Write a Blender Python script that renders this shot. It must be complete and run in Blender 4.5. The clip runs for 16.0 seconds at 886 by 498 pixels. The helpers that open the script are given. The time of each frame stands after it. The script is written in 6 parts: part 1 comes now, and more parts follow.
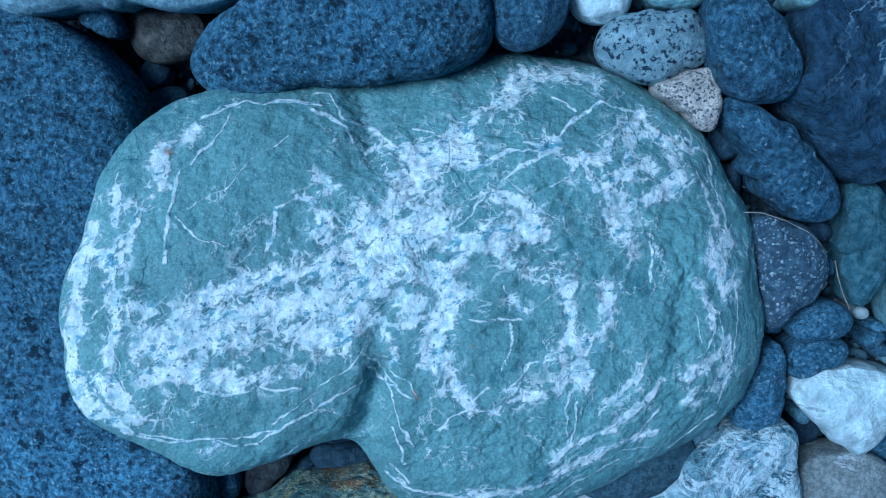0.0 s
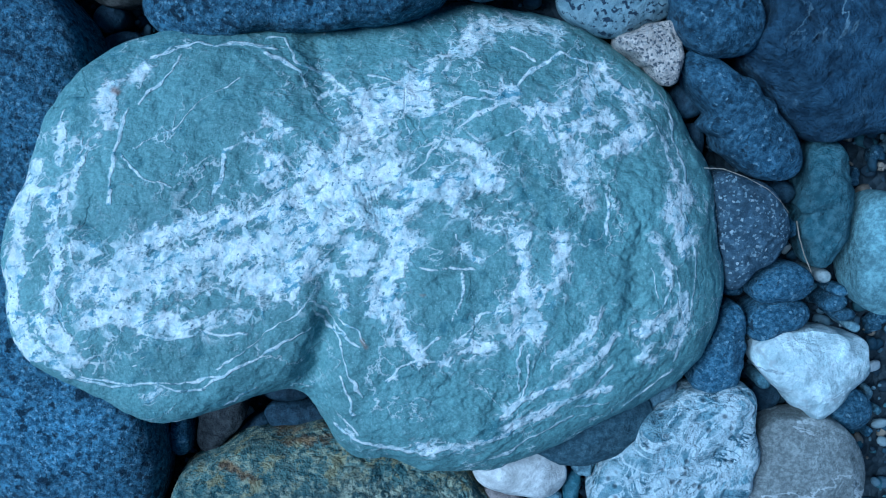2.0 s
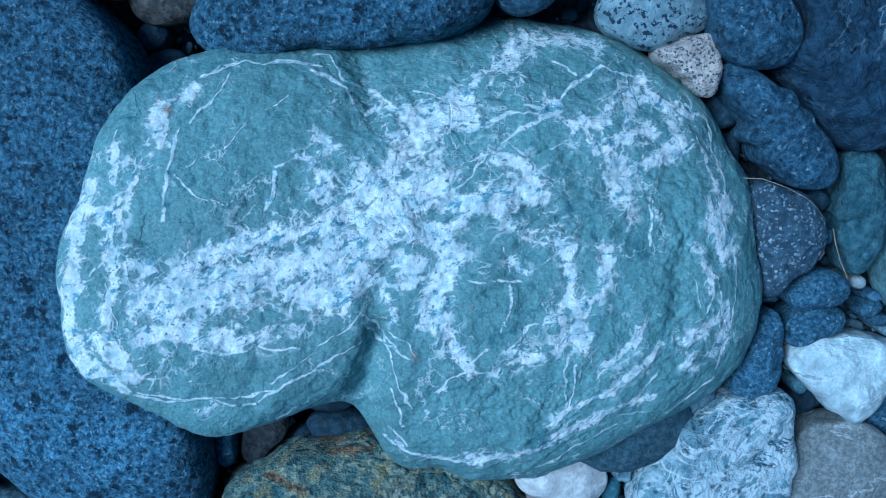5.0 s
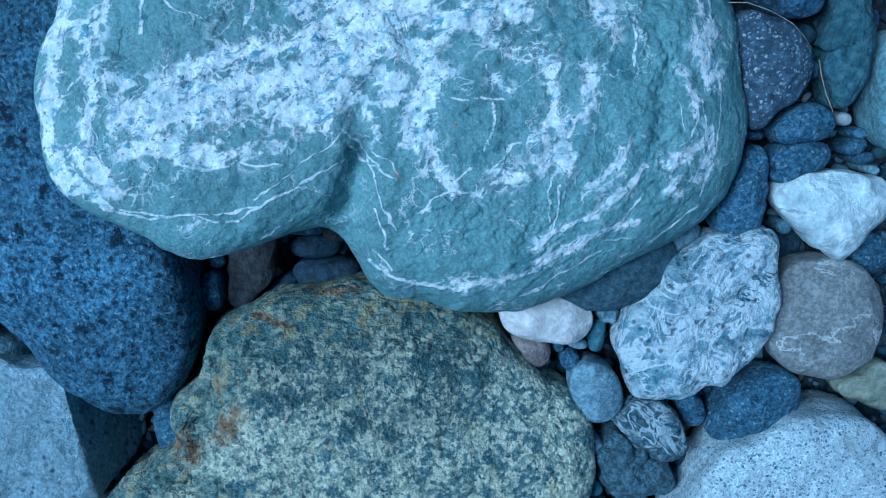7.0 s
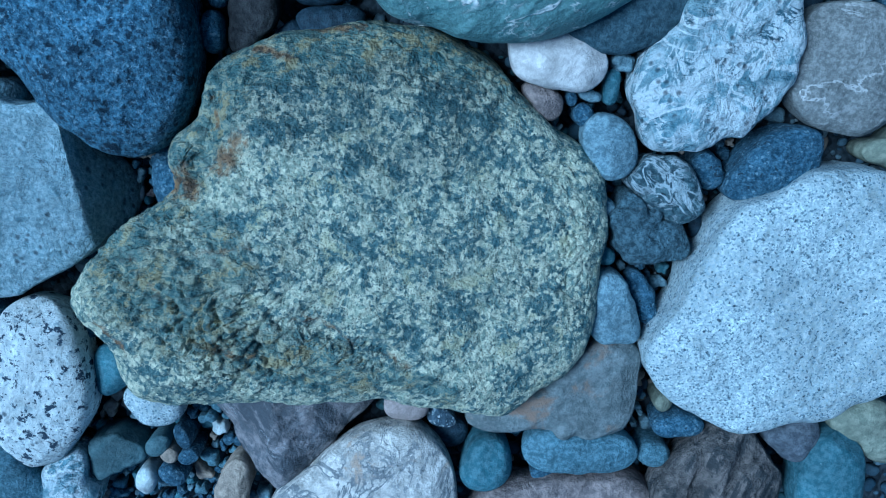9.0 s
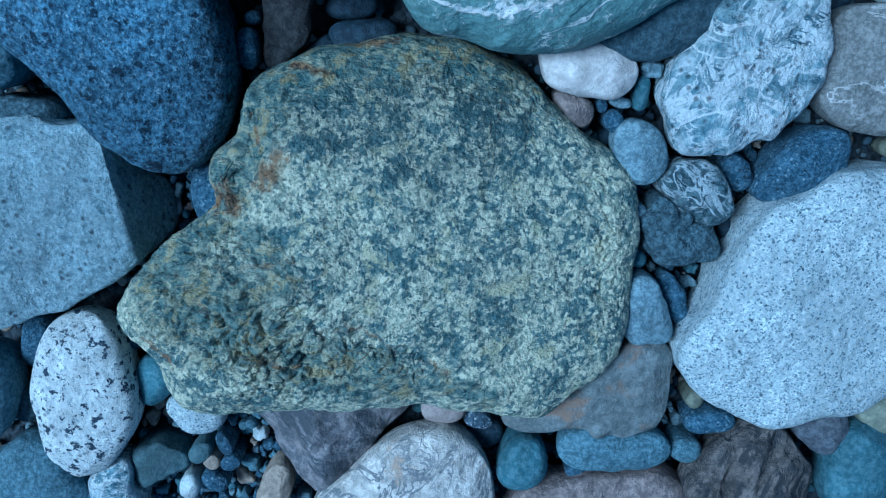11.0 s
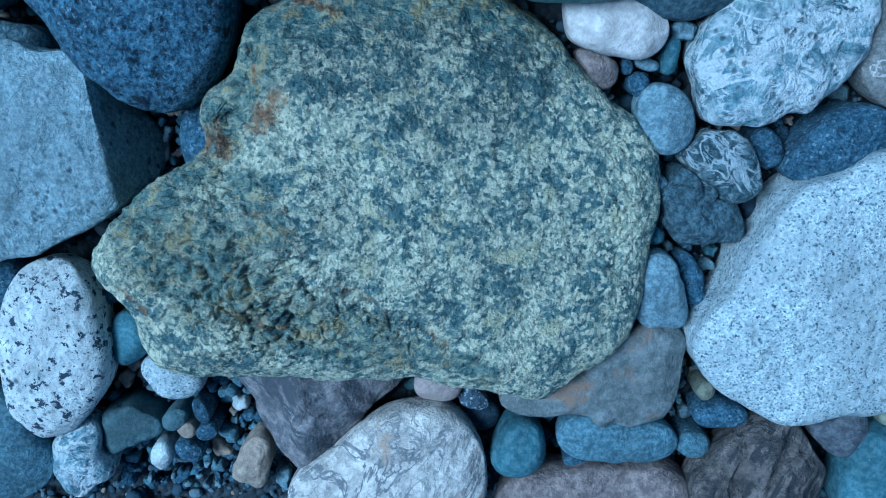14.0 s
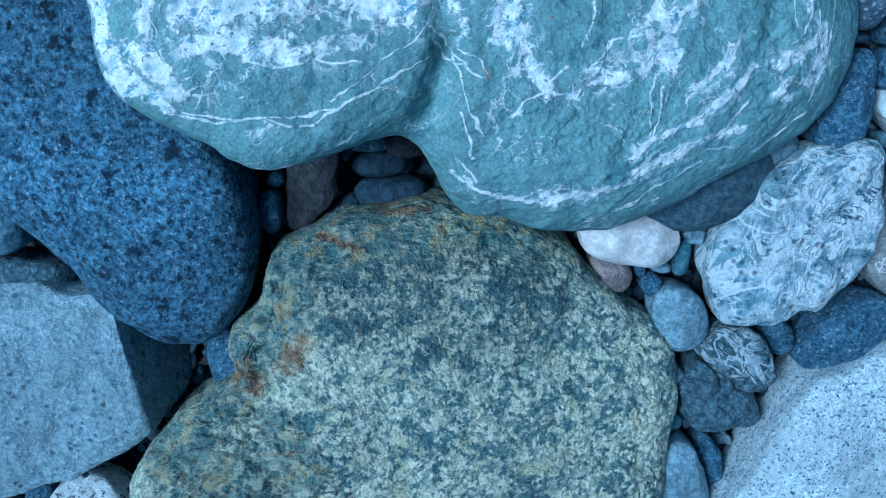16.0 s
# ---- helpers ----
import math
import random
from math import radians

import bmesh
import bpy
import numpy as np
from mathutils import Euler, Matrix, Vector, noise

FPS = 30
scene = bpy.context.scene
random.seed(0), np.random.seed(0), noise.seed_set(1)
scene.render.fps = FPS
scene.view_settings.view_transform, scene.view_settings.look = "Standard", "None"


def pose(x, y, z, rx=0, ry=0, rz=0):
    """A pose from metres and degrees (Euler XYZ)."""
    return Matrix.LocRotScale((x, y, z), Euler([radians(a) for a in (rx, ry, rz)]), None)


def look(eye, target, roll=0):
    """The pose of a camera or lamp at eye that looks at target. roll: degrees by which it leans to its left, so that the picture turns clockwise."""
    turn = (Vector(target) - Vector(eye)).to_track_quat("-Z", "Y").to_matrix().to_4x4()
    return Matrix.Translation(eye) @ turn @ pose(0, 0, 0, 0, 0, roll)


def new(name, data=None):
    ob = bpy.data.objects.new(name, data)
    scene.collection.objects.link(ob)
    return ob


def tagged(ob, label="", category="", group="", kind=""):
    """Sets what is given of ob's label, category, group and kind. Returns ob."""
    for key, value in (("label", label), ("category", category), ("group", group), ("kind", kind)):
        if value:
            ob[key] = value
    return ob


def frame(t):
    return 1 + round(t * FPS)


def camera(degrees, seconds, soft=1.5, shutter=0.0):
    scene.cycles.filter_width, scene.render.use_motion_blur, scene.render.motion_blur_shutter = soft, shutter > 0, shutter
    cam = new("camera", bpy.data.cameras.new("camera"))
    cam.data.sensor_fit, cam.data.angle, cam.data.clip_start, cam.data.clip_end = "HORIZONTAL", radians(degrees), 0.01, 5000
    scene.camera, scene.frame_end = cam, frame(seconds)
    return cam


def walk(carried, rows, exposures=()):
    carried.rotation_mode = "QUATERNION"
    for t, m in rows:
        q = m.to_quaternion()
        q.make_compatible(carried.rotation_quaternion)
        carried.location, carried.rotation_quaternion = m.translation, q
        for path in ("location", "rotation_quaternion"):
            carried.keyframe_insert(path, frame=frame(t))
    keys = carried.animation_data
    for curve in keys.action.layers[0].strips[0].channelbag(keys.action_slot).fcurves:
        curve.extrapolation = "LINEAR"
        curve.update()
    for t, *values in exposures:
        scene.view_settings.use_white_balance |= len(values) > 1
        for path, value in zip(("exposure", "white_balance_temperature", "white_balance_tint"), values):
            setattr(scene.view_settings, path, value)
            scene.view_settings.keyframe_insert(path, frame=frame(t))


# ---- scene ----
cam = camera(56, 16.0, soft=1.1)
PATH = [
    (0, (0.0394, 0.2236, 1.2704), (0.0400, -0.1312, -0.6979), -180.77),
    (0.5, (0.0405, 0.2254, 1.2704), (0.0422, -0.1365, -0.6966), -181.08),
    (1, (0.0506, 0.1988, 1.2708), (0.0620, -0.1749, -0.6939), -182.32),
    (1.5, (0.0708, 0.1731, 1.2716), (0.0884, -0.2094, -0.6914), -182.69),
    (2, (0.0973, 0.1533, 1.2639), (0.1095, -0.2049, -0.7037), -181.55),
    (2.5, (0.0760, 0.1809, 1.2515), (0.0796, -0.1727, -0.7170), -180.11),
    (3, (0.0612, 0.2057, 1.2441), (0.0702, -0.1384, -0.7260), -181.34),
    (5.3, (0.0277, 0.1594, 1.2833), (0.0527, -0.2103, -0.6821), -184.16),
    (5.5, (0.0348, 0.1467, 1.2873), (0.0667, -0.2306, -0.6765), -185.16),
    (6, (-0.0005, 0.1327, 1.2895), (0.0272, -0.2682, -0.6697), -184.50),
    (6.5, (0.0122, 0.0653, 1.3047), (0.0448, -0.3759, -0.6458), -184.98),
    (7, (0.0420, -0.0120, 1.3110), (0.0737, -0.4657, -0.6366), -184.75),
    (7.5, (0.0588, -0.1068, 1.3150), (0.0884, -0.5643, -0.6318), -184.49),
    (8, (0.0753, -0.2288, 1.3225), (0.1027, -0.6939, -0.6225), -184.06),
    (8.5, (0.0895, -0.3355, 1.3404), (0.1185, -0.8284, -0.5977), -183.63),
    (9, (0.0385, -0.3711, 1.3481), (0.0510, -0.8891, -0.5837), -181.69),
    (9.5, (-0.0131, -0.3740, 1.3527), (-0.0094, -0.8928, -0.5789), -181.21),
    (10, (-0.0111, -0.3627, 1.3590), (-0.0027, -0.9101, -0.5646), -182.26),
    (10.2, (-0.0346, -0.3581, 1.3618), (-0.0259, -0.9074, -0.5613), -182.56),
    (12.3, (0.0202, -0.2939, 1.3638), (0.0225, -0.8469, -0.5582), -181.88),
    (12.5, (0.0131, -0.3241, 1.3580), (0.0156, -0.8887, -0.5607), -181.56),
    (13, (0.0158, -0.3479, 1.3008), (0.0297, -0.9015, -0.6210), -180.81),
    (13.5, (-0.0163, -0.3944, 1.2820), (0.0001, -0.9399, -0.6421), -180.42),
    (14, (-0.0325, -0.4137, 1.2858), (-0.0083, -0.9599, -0.6380), -180.94),
    (14.5, (-0.0952, -0.3622, 1.2623), (-0.0671, -0.9017, -0.6634), -181.78),
    (15, (-0.1177, -0.3256, 1.2618), (-0.0779, -0.8635, -0.6641), -183.61),
    (15.5, (-0.1265, -0.2507, 1.2508), (-0.0834, -0.7860, -0.6757), -184.86),
    (15.75, (-0.1020, -0.1720, 1.2392), (-0.0605, -0.7175, -0.6846), -185.02),
    (16, (-0.0774, -0.0894, 1.2275), (-0.0376, -0.6460, -0.6931), -185.17),
]
walk(cam, [(t, look(eye, target, roll)) for t, eye, target, roll in PATH], exposures=[(0, 0.07, 4180, -4), (7, 0.06, 4150, -4), (8, 0.07, 4150, -4), (8.6, 0.18, 4200, -4), (9.5, 0.15, 4220, -4), (12.5, 0.08, 4220, -4), (13, 0.15, 4230, -4), (15, 0.19, 4230, -4), (16, 0.20, 4230, -4)])

# ---- light: open shade under a wide pale sky ----
sky_world = bpy.data.worlds.new("sky")
scene.world = sky_world
sky_world.use_nodes = True
wt = sky_world.node_tree
sky = wt.nodes.new("ShaderNodeTexSky")
sky.sky_type, sky.sun_disc = "NISHITA", False
sky.sun_elevation, sky.sun_rotation = radians(54), radians(287)
wt.links.new(sky.outputs["Color"], wt.nodes["Background"].inputs["Color"])
wt.nodes["Background"].inputs["Strength"].default_value = 0.05
sun = new("sun", bpy.data.lights.new("sun", "SUN"))
sun.data.energy, sun.data.angle, sun.data.color = 3.3, radians(28), (1.0, 0.97, 0.93)
sun.matrix_basis = look((-2.3, 0.7, 3.3), (0, 0, 0))

# ---- materials ----


class Nodes:
    """Small help to wire a material."""

    def __init__(self, name):
        self.material = bpy.data.materials.new(name)
        self.material.use_nodes = True
        self.tree = self.material.node_tree
        self.bsdf = self.tree.nodes["Principled BSDF"]

    def add(self, kind, sets=(), **wires):
        node = self.tree.nodes.new("ShaderNode" + kind)
        for key, value in dict(sets).items():
            node.inputs[key].default_value = value
        for key, source in wires.items():
            self.tree.links.new(source, node.inputs[key])
        return node

    def math(self, operation, a, b=None):
        node = self.tree.nodes.new("ShaderNodeMath")
        node.operation = operation
        for n, v in enumerate((a, b)):
            if v is None:
                continue
            if isinstance(v, (int, float)):
                node.inputs[n].default_value = v
            else:
                self.tree.links.new(v, node.inputs[n])
        return node.outputs[0]

    def step(self, value, low, high):
        node = self.tree.nodes.new("ShaderNodeMapRange")
        node.interpolation_type = "SMOOTHSTEP"
        node.inputs["From Min"].default_value, node.inputs["From Max"].default_value = low, high
        self.tree.links.new(value, node.inputs["Value"])
        return node.outputs[0]

    def noise(self, at, scale, detail=4.0, rough=0.55, warp=0.0):
        return self.add("TexNoise", {"Scale": scale, "Detail": detail, "Roughness": rough, "Distortion": warp}, Vector=at).outputs["Fac"]

    def cells(self, at, scale, feature="F1"):
        node = self.add("TexVoronoi", {"Scale": scale}, Vector=at)
        node.feature = feature
        return node

    def mix(self, fac, a, b):
        node = self.tree.nodes.new("ShaderNodeMix")
        node.data_type = "RGBA"
        for slot, v in ((0, fac), (6, a), (7, b)):
            if isinstance(v, (int, float)):
                node.inputs[slot].default_value = v
            elif isinstance(v, tuple):
                node.inputs[slot].default_value = (*v, 1)
            else:
                self.tree.links.new(v, node.inputs[slot])
        return node.outputs[2]

    def scaled(self, colour, factor):
        node = self.tree.nodes.new("ShaderNodeVectorMath")
        node.operation = "SCALE"
        self.tree.links.new(colour, node.inputs[0])
        self.tree.links.new(factor, node.inputs["Scale"])
        return node.outputs[0]

    def place(self, stretch=(1, 1, 1), turn=(0, 0, 0)):
        """Object space in metres, shifted from stone to stone."""
        at = self.add("TexCoord").outputs["Object"]
        shift = self.math("MULTIPLY", self.add("ObjectInfo").outputs["Random"], 37.0)
        moved = self.add("VectorMath")
        self.tree.links.new(at, moved.inputs[0])
        self.tree.links.new(shift, moved.inputs[1])
        return self.drawn_out(moved.outputs[0], stretch, turn)

    def drawn_out(self, at, stretch, turn):
        """Space turned, then drawn out along its own axes."""
        mapped = self.add("Mapping", Vector=at)
        mapped.vector_type = "TEXTURE"
        mapped.inputs["Scale"].default_value = [1 / v for v in stretch]
        mapped.inputs["Rotation"].default_value = [radians(a) for a in turn]
        return mapped.outputs[0]

    def crystals(self, at, scale):
        """A random shade for each crystal, with bent edges."""
        shake = self.add("TexNoise", {"Scale": scale * 1.3, "Detail": 3.0}, Vector=at)
        push = self.add("VectorMath", {1: (1.1 / scale,) * 3})
        push.operation = "MULTIPLY"
        self.tree.links.new(shake.outputs["Color"], push.inputs[0])
        bent = self.add("VectorMath")
        self.tree.links.new(at, bent.inputs[0])
        self.tree.links.new(push.outputs[0], bent.inputs[1])
        return self.add("SeparateColor", Color=self.cells(bent.outputs[0], scale).outputs["Color"]).outputs[0]

    def finish(self, colour, rough, bumps):
        height = None
        for value, amount in bumps:
            term = self.math("MULTIPLY", value, amount)
            height = term if height is None else self.math("ADD", height, term)
        bump = self.add("Bump", {"Strength": 1.0, "Distance": 0.001}, Height=height)
        self.tree.links.new(bump.outputs[0], self.bsdf.inputs["Normal"])
        self.tree.links.new(colour, self.bsdf.inputs["Base Color"])
        self.bsdf.inputs["Roughness"].default_value = rough
        self.bsdf.inputs["Specular IOR Level"].default_value = 0.3
        return self.material


def stone_material(name, base, alt, grain=90, contrast=(0.40, 0.62), broad=9, specks=(), lines=(), rough=0.75, relief=1.0, pits=0.0, bands=None, rust=None, grains=(), fibres=(), paler=None):
    """Worn stone. specks: (colour, scale, share, sharpness); lines: (colour, scale, width); bands: (colour, scale, stretch, turn)."""
    n = Nodes(name)
    at = n.place()
    fine = n.noise(at, grain, 7, 0.74)
    wide = n.noise(at, broad, 4, 0.55, 0.4)
    colour = n.mix(n.step(fine, *contrast), base, alt)
    colour = n.scaled(colour, n.math("ADD", n.math("MULTIPLY", wide, 1.1), 0.45))
    mottle = n.noise(n.drawn_out(at, (0.6, 1.0, 1.0), (0, 0, 40)), 34, 7, 0.72, 0.5)
    colour = n.scaled(colour, n.math("ADD", n.math("MULTIPLY", mottle, 1.3), 0.35))
    if bands:
        tone, scale, stretch, turn, cut = bands
        lay = n.noise(n.place(stretch, turn), scale, 6, 0.62, 0.35)
        colour = n.mix(n.step(lay, cut, cut + 0.06), colour, tone)
    for tone, scale, share in grains:
        sway = n.add("VectorMath")
        shake = n.add("TexNoise", {"Scale": scale * 1.2, "Detail": 2.0}, Vector=at)
        part_way = n.add("VectorMath", {1: (0.9 / scale,) * 3})
        part_way.operation = "MULTIPLY"
        n.tree.links.new(shake.outputs["Color"], part_way.inputs[0])
        n.tree.links.new(at, sway.inputs[0])
        n.tree.links.new(part_way.outputs[0], sway.inputs[1])
        pick = n.add("SeparateColor", Color=n.cells(sway.outputs[0], scale).outputs["Color"]).outputs[0]
        colour = n.mix(n.step(pick, share + 0.03, share - 0.03), colour, tone)
    for tone, scale, share, soft in specks:
        warped = n.noise(at, scale, 5, 0.66, 0.25)
        colour = n.mix(n.step(warped, 0.5 + share - soft, 0.5 + share + soft), colour, tone)
    for tone, scale, width in lines:
        bend = n.add("VectorMath")
        sway = n.add("TexNoise", {"Scale": scale * 1.6, "Detail": 4.0}, Vector=at)
        push = n.add("VectorMath", {1: (1.0 / scale,) * 3})
        push.operation = "MULTIPLY"
        n.tree.links.new(sway.outputs["Color"], push.inputs[0])
        n.tree.links.new(at, bend.inputs[0])
        n.tree.links.new(push.outputs[0], bend.inputs[1])
        edge = n.cells(bend.outputs[0], scale, "DISTANCE_TO_EDGE").outputs["Distance"]
        kept = n.math("MULTIPLY", n.step(n.noise(at, scale * 0.9, 2), 0.4, 0.6), width)
        colour = n.mix(n.step(n.math("SUBTRACT", edge, kept), 0.0, -width * 0.7), colour, tone)
    for tone, scale, width, turn, dense in fibres:
        thread = n.math("ABSOLUTE", n.math("SUBTRACT", n.noise(n.drawn_out(at, (0.55, 1.0, 1.0), (0, 0, turn)), scale, 6, 0.6, 1.3), 0.5))
        kept = n.step(n.noise(at, scale * 0.7, 4), dense, dense + 0.16)
        colour = n.mix(n.math("MULTIPLY", n.step(thread, width, width * 0.25), kept), colour, tone)
    if rust:
        tone, scale, share = rust
        colour = n.mix(n.step(n.noise(at, scale, 5, 0.65, 0.5), 0.5 + share, 0.62 + share), colour, tone)
    # scales the colour up along a stroke field, broken by the mottle
    if paler:
        region = n.add("Attribute")
        region.attribute_name = "paler"
        blended = n.math("ADD", region.outputs["Fac"], n.math("MULTIPLY", n.math("SUBTRACT", mottle, 0.5), 1.6))
        colour = n.scaled(colour, n.math("ADD", n.math("MULTIPLY", n.step(blended, 0.1, 1.3), paler), 1.0))
    colour = n.scaled(colour, n.math("ADD", n.math("MULTIPLY", n.add("ObjectInfo").outputs["Random"], 0.35), 0.83))
    bumps = [(fine, 3.6 * relief), (n.noise(at, 26, 6, 0.66, 0.3), 11.0 * relief), (n.noise(at, 340, 3, 0.6), 1.1 * relief)]
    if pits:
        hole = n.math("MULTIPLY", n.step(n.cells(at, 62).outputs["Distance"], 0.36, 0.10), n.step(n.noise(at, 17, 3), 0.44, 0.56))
        # hollows are painted near-black as shade, besides the bump
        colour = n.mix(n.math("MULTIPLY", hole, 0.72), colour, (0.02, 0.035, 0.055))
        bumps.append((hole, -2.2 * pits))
    return n.finish(colour, rough, bumps)


def veined_boulder_material():
    """Teal greenschist; the quartz follows the mesh's vein field, feathered along the grain and netted with threads."""
    n = Nodes("veined_greenschist")
    at = n.add("TexCoord").outputs["Object"]
    sway = n.add("TexNoise", {"Scale": 26.0, "Detail": 6.0, "Roughness": 0.6}, Vector=at)
    push = n.add("VectorMath", {1: (0.034,) * 3})
    push.operation = "MULTIPLY"
    n.tree.links.new(sway.outputs["Color"], push.inputs[0])
    bent = n.add("VectorMath")
    n.tree.links.new(at, bent.inputs[0])
    n.tree.links.new(push.outputs[0], bent.inputs[1])
    bent = bent.outputs[0]
    along = n.drawn_out(bent, (0.38, 1.0, 1.0), (0, 0, 30))

    def attribute(key):
        node = n.add("Attribute")
        node.attribute_name = key
        return node.outputs["Fac"]

    def about(value, amount):
        return n.math("MULTIPLY", n.math("SUBTRACT", value, 0.5), amount)

    field = attribute("vein")
    fine = n.noise(at, 230, 4, 0.66)
    mid = n.noise(at, 34, 7, 0.66, 0.3)
    colour = n.mix(n.step(fine, 0.34, 0.68), (0.108, 0.200, 0.206), (0.180, 0.300, 0.303))
    colour = n.scaled(colour, n.math("ADD", n.math("MULTIPLY", n.noise(at, 5, 5, 0.62, 0.6), 1.1), 0.48))
    colour = n.mix(n.math("MULTIPLY", n.step(n.noise(at, 15, 7, 0.7, 0.9), 0.55, 0.70), 0.65), colour, (0.032, 0.105, 0.145))
    colour = n.mix(n.math("MULTIPLY", n.step(n.noise(along, 40, 6, 0.7), 0.56, 0.70), 0.6), colour, (0.045, 0.13, 0.165))
    colour = n.mix(n.math("MULTIPLY", n.step(n.noise(at, 330, 2, 0.5), 0.64, 0.73), 0.65), colour, (0.36, 0.49, 0.51))
    streak = n.noise(along, 46, 8, 0.70, 0.3)
    grown = n.math("ADD", field, about(mid, 2.7))
    grown = n.math("ADD", grown, about(streak, 3.0))
    veil = n.math("MULTIPLY", n.step(grown, -1.0, 0.2), n.math("ADD", n.math("MULTIPLY", n.noise(along, 70, 5, 0.65), 0.9), -0.05))
    quartz = n.math("MULTIPLY", n.step(grown, 0.10, 0.50), n.math("ADD", n.math("MULTIPLY", n.step(n.noise(bent, 20, 5, 0.6), 0.34, 0.58), 0.30), 0.70))
    near = n.step(n.math("ADD", field, about(n.noise(at, 13, 4), 3.4)), -1.3, 0.2)
    for scale, stretch, width in ((30, 0.6, 0.095), (62, 0.7, 0.095)):
        net = n.cells(n.drawn_out(bent, (stretch, 1.0, 1.0), (0, 0, 35)), scale, "DISTANCE_TO_EDGE").outputs["Distance"]
        net = n.math("SUBTRACT", net, n.math("MULTIPLY", n.step(n.noise(at, scale * 0.8, 3), 0.40, 0.66), width))
        quartz = n.math("MAXIMUM", quartz, n.math("MULTIPLY", n.math("MULTIPLY", n.step(net, 0.012, -0.045), near), 0.82))
    hair = n.math("ABSOLUTE", n.math("SUBTRACT", n.noise(at, 9, 6, 0.62, 0.3), 0.5))
    hair = n.math("MULTIPLY", n.step(hair, 0.012, 0.003), n.step(n.noise(at, 11, 3), 0.44, 0.58))
    quartz = n.math("MAXIMUM", quartz, n.math("MULTIPLY", hair, 0.6))
    drawn = n.math("ADD", n.math("ADD", attribute("thread"), about(mid, 1.7)), about(streak, 1.6))
    quartz = n.math("MAXIMUM", quartz, n.math("MULTIPLY", n.step(drawn, 0.05, 0.65), 0.88))
    white = n.mix(n.step(n.noise(bent, 75, 6, 0.7), 0.34, 0.60), (0.41, 0.525, 0.555), (0.78, 0.80, 0.785))
    white = n.mix(n.math("MULTIPLY", n.step(n.noise(along, 80, 6, 0.72), 0.535, 0.625), 0.92), white, (0.12, 0.27, 0.345))
    white = n.mix(n.math("MULTIPLY", n.step(n.noise(at, 130, 3, 0.6), 0.615, 0.67), 0.85), white, (0.055, 0.13, 0.17))
    white = n.mix(n.math("MULTIPLY", n.step(n.noise(at, 12, 4, 0.6), 0.60, 0.74), 0.35), white, (0.56, 0.50, 0.46))
    colour = n.mix(n.math("MULTIPLY", veil, 0.38), colour, (0.33, 0.50, 0.54))
    split = n.cells(n.drawn_out(bent, (1.0, 0.6, 1.0), (0, 0, 20)), 8.5, "DISTANCE_TO_EDGE").outputs["Distance"]
    split = n.math("ADD", split, about(mid, 0.03))
    split = n.math("MULTIPLY", n.step(split, 0.016, 0.004), n.step(n.noise(at, 7, 3), 0.54, 0.64))
    colour = n.mix(n.math("MULTIPLY", split, 0.22), colour, (0.03, 0.085, 0.11))
    colour = n.mix(quartz, colour, white)
    spread = n.math("ADD", attribute("rust"), about(mid, 1.5))
    colour = n.mix(n.math("MULTIPLY", n.step(spread, 0.1, 0.9), 0.65), colour, (0.33, 0.17, 0.11))
    return n.finish(colour, 0.62, [(fine, 0.9), (n.noise(at, 22, 6, 0.62), 9.0), (n.noise(along, 70, 5, 0.65), 3.0), (quartz, 1.0), (split, -0.9)])


